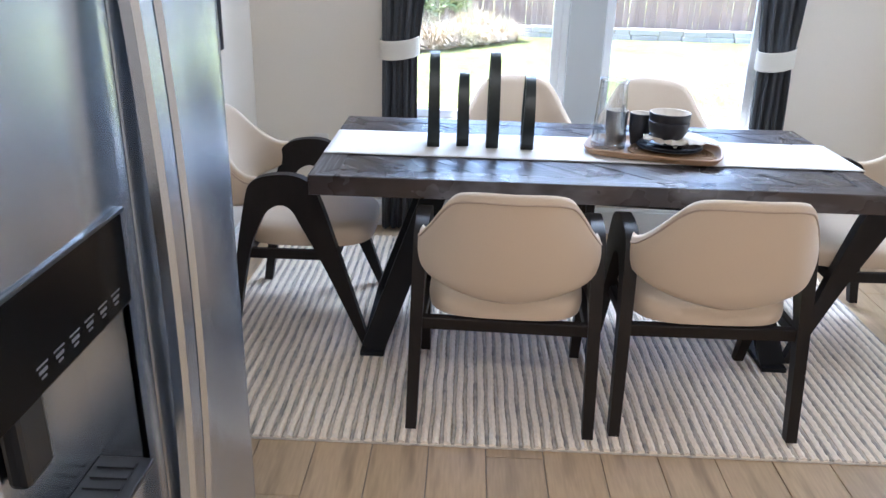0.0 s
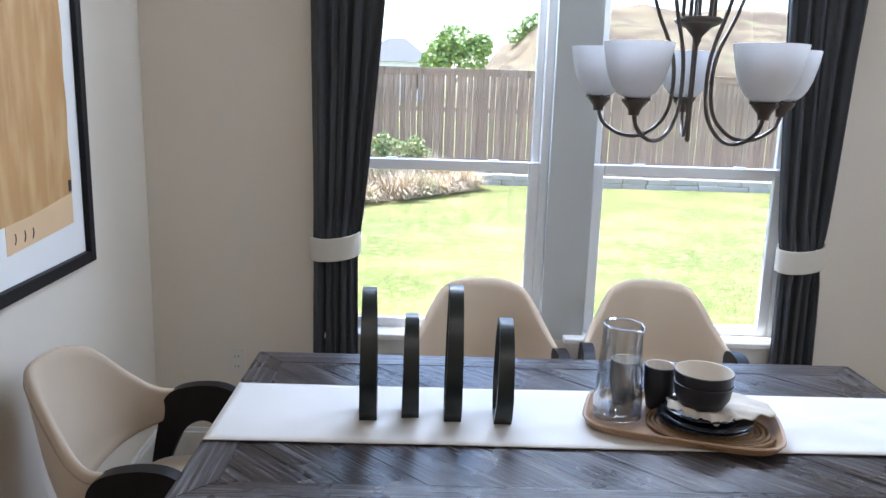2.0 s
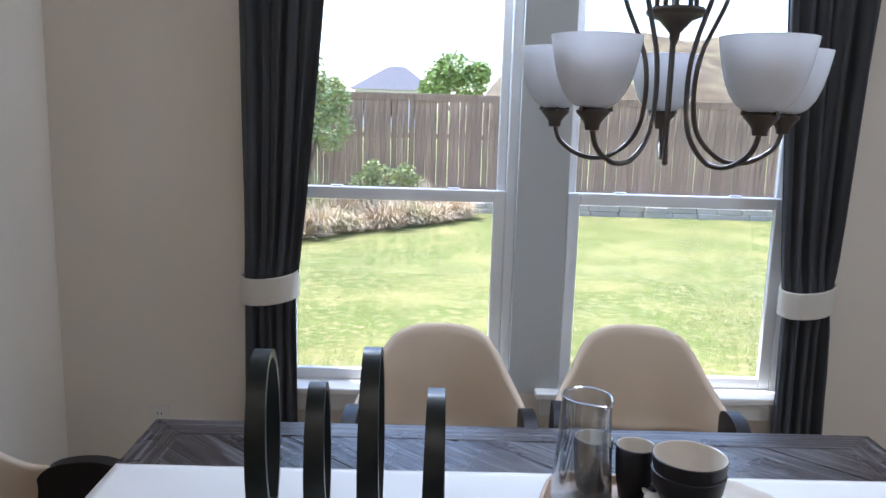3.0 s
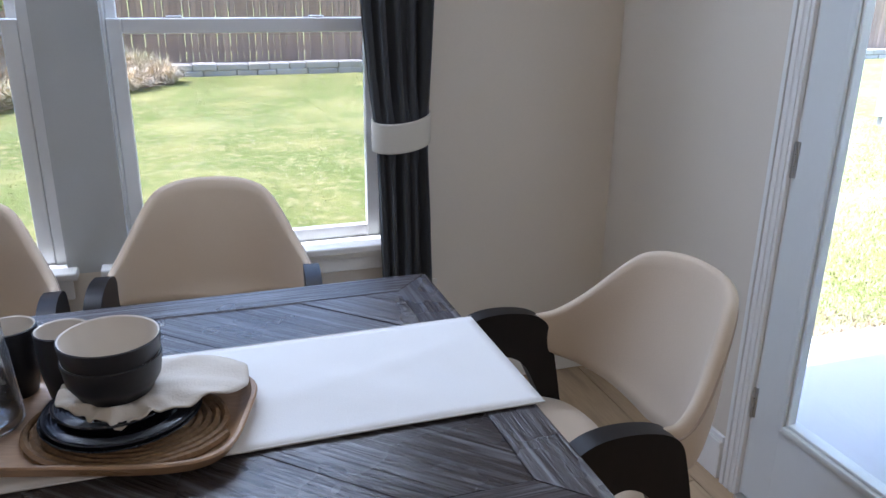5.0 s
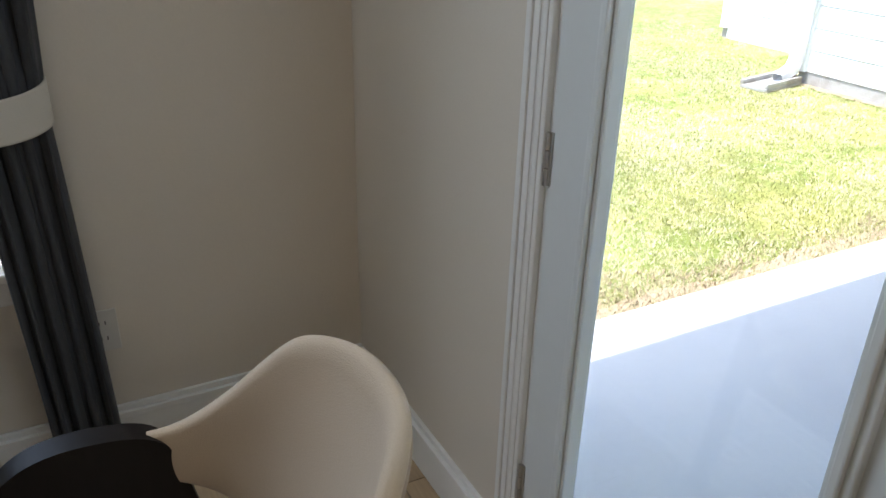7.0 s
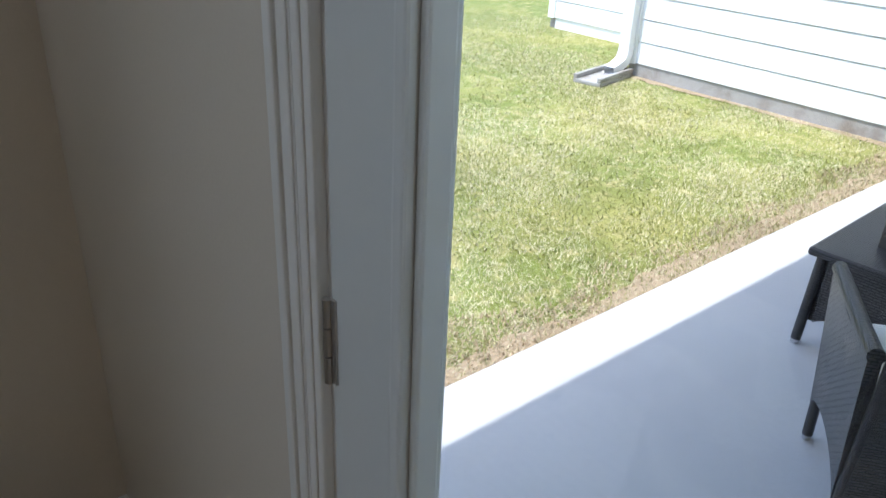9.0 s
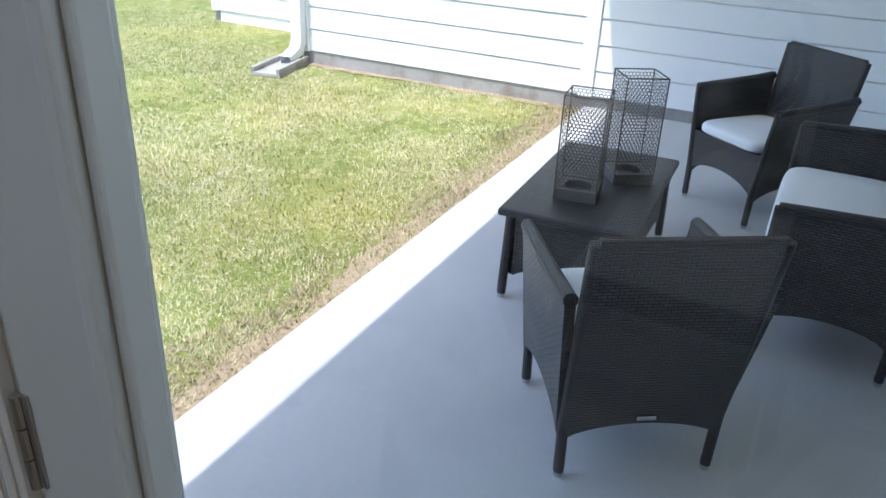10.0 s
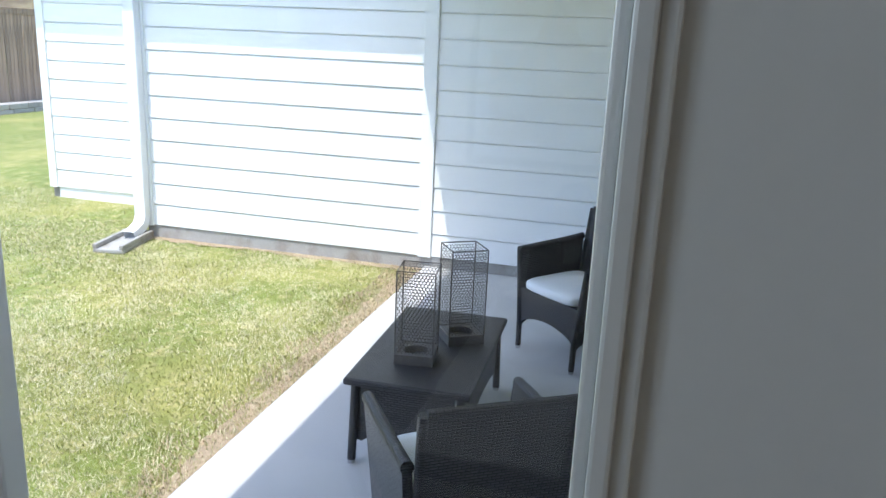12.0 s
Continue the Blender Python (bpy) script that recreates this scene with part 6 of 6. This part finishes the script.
# dirt mound and a far house
bm = bmesh.new()
g = []
for i in range(71):
    row = []
    for j in range(31):
        x, y = -6 + i * 1.0, 38 + j * 1.5
        f = min(max((x - 0.5 + 1.2 * noise.noise((y * 0.1, 0, 5))) / 10.0, 0), 1)
        up = f * f * (3 - 2 * f) * min(max((y - 40) / 19.0, 0), 1) ** 0.8
        z = 7.4 * up + 0.55 * noise.noise((x * 0.35, y * 0.35, 2)) * min(up * 4, 1) + 0.22 * noise.noise((x * 1.1, y * 1.1, 8)) * min(up * 4, 1)
        row.append(bm.verts.new((x, y, LAWNZ - 0.05 + z)))
    g.append(row)
for i in range(70):
    for j in range(30):
        bm.faces.new((g[i][j], g[i + 1][j], g[i + 1][j + 1], g[i][j + 1]))
structure("dirt_mound", bm, DIRT, "bare orange-brown dirt mound beyond the fence", "mound", smooth=True)
house = empty("far_house", "far house with a grey hipped roof beyond the fence", "house", pose(-3.6, 72, LAWNZ))
part("wall", boxed(-3.4, 3.2, 0, 8, 0, 3.5), SIDING, house)
bm = bmesh.new()
vs = [bm.verts.new(p) for p in ((-3.9, -0.5, 3.4), (3.7, -0.5, 3.4), (3.7, 8.5, 3.4), (-3.9, 8.5, 3.4), (-0.6, 3.5, 5.6), (0.9, 3.5, 5.6))]
for f in ((0, 1, 5, 4), (1, 2, 5), (2, 3, 4, 5), (3, 0, 4), (3, 2, 1, 0)):
    bm.faces.new([vs[i] for i in f])
part("roof", bm, ROOFTILE, house)
bm = bmesh.new()
for wx in (-2.2, 0.0, 2.0):
    box(bm, wx - 0.45, wx + 0.45, -0.02, 0.05, 1.0, 2.6)
part("window", bm, PANEL, house)

# ---- floor planks ----
rg = random.Random(17)
PW_, PL = 0.1765, 1.21
shared = {}
made = 0
col = 0
x = LEFT + 0.02 - PW_ * 0.3
while x < RIGHT:
    y = -0.4 - rg.uniform(0, PL)
    while y < FRONT:
        a0, a1 = max(x + 0.0015, LEFT + 0.001), min(x + PW_ - 0.0015, RIGHT - 0.001)
        c0, c1 = max(y + 0.0015, -0.4), min(y + PL - 0.0015, FRONT - 0.001)
        if a1 - a0 > 0.02 and c1 - c0 > 0.02:
            key = (round(a1 - a0, 3), round(c1 - c0, 3))
            if key not in shared:
                bm = bmesh.new()
                w, l_ = key
                box(bm, 0, w, 0, l_, -0.008, 0, 0.0012, seg=1)
                o = part("floor_plank", bm, PLANK, floor)
                shared[key] = o.data
            else:
                o = new("floor_plank", shared[key])
                o.parent = floor
            o.location = (a0, c0, 0)
        y += PL
    x += PW_
structure("floor_kitchen", boxed(LEFT, RIGHT, BACK, -0.402, -0.006, -0.001), PLANK, "wood-look plank tile floor in the kitchen", "floor")
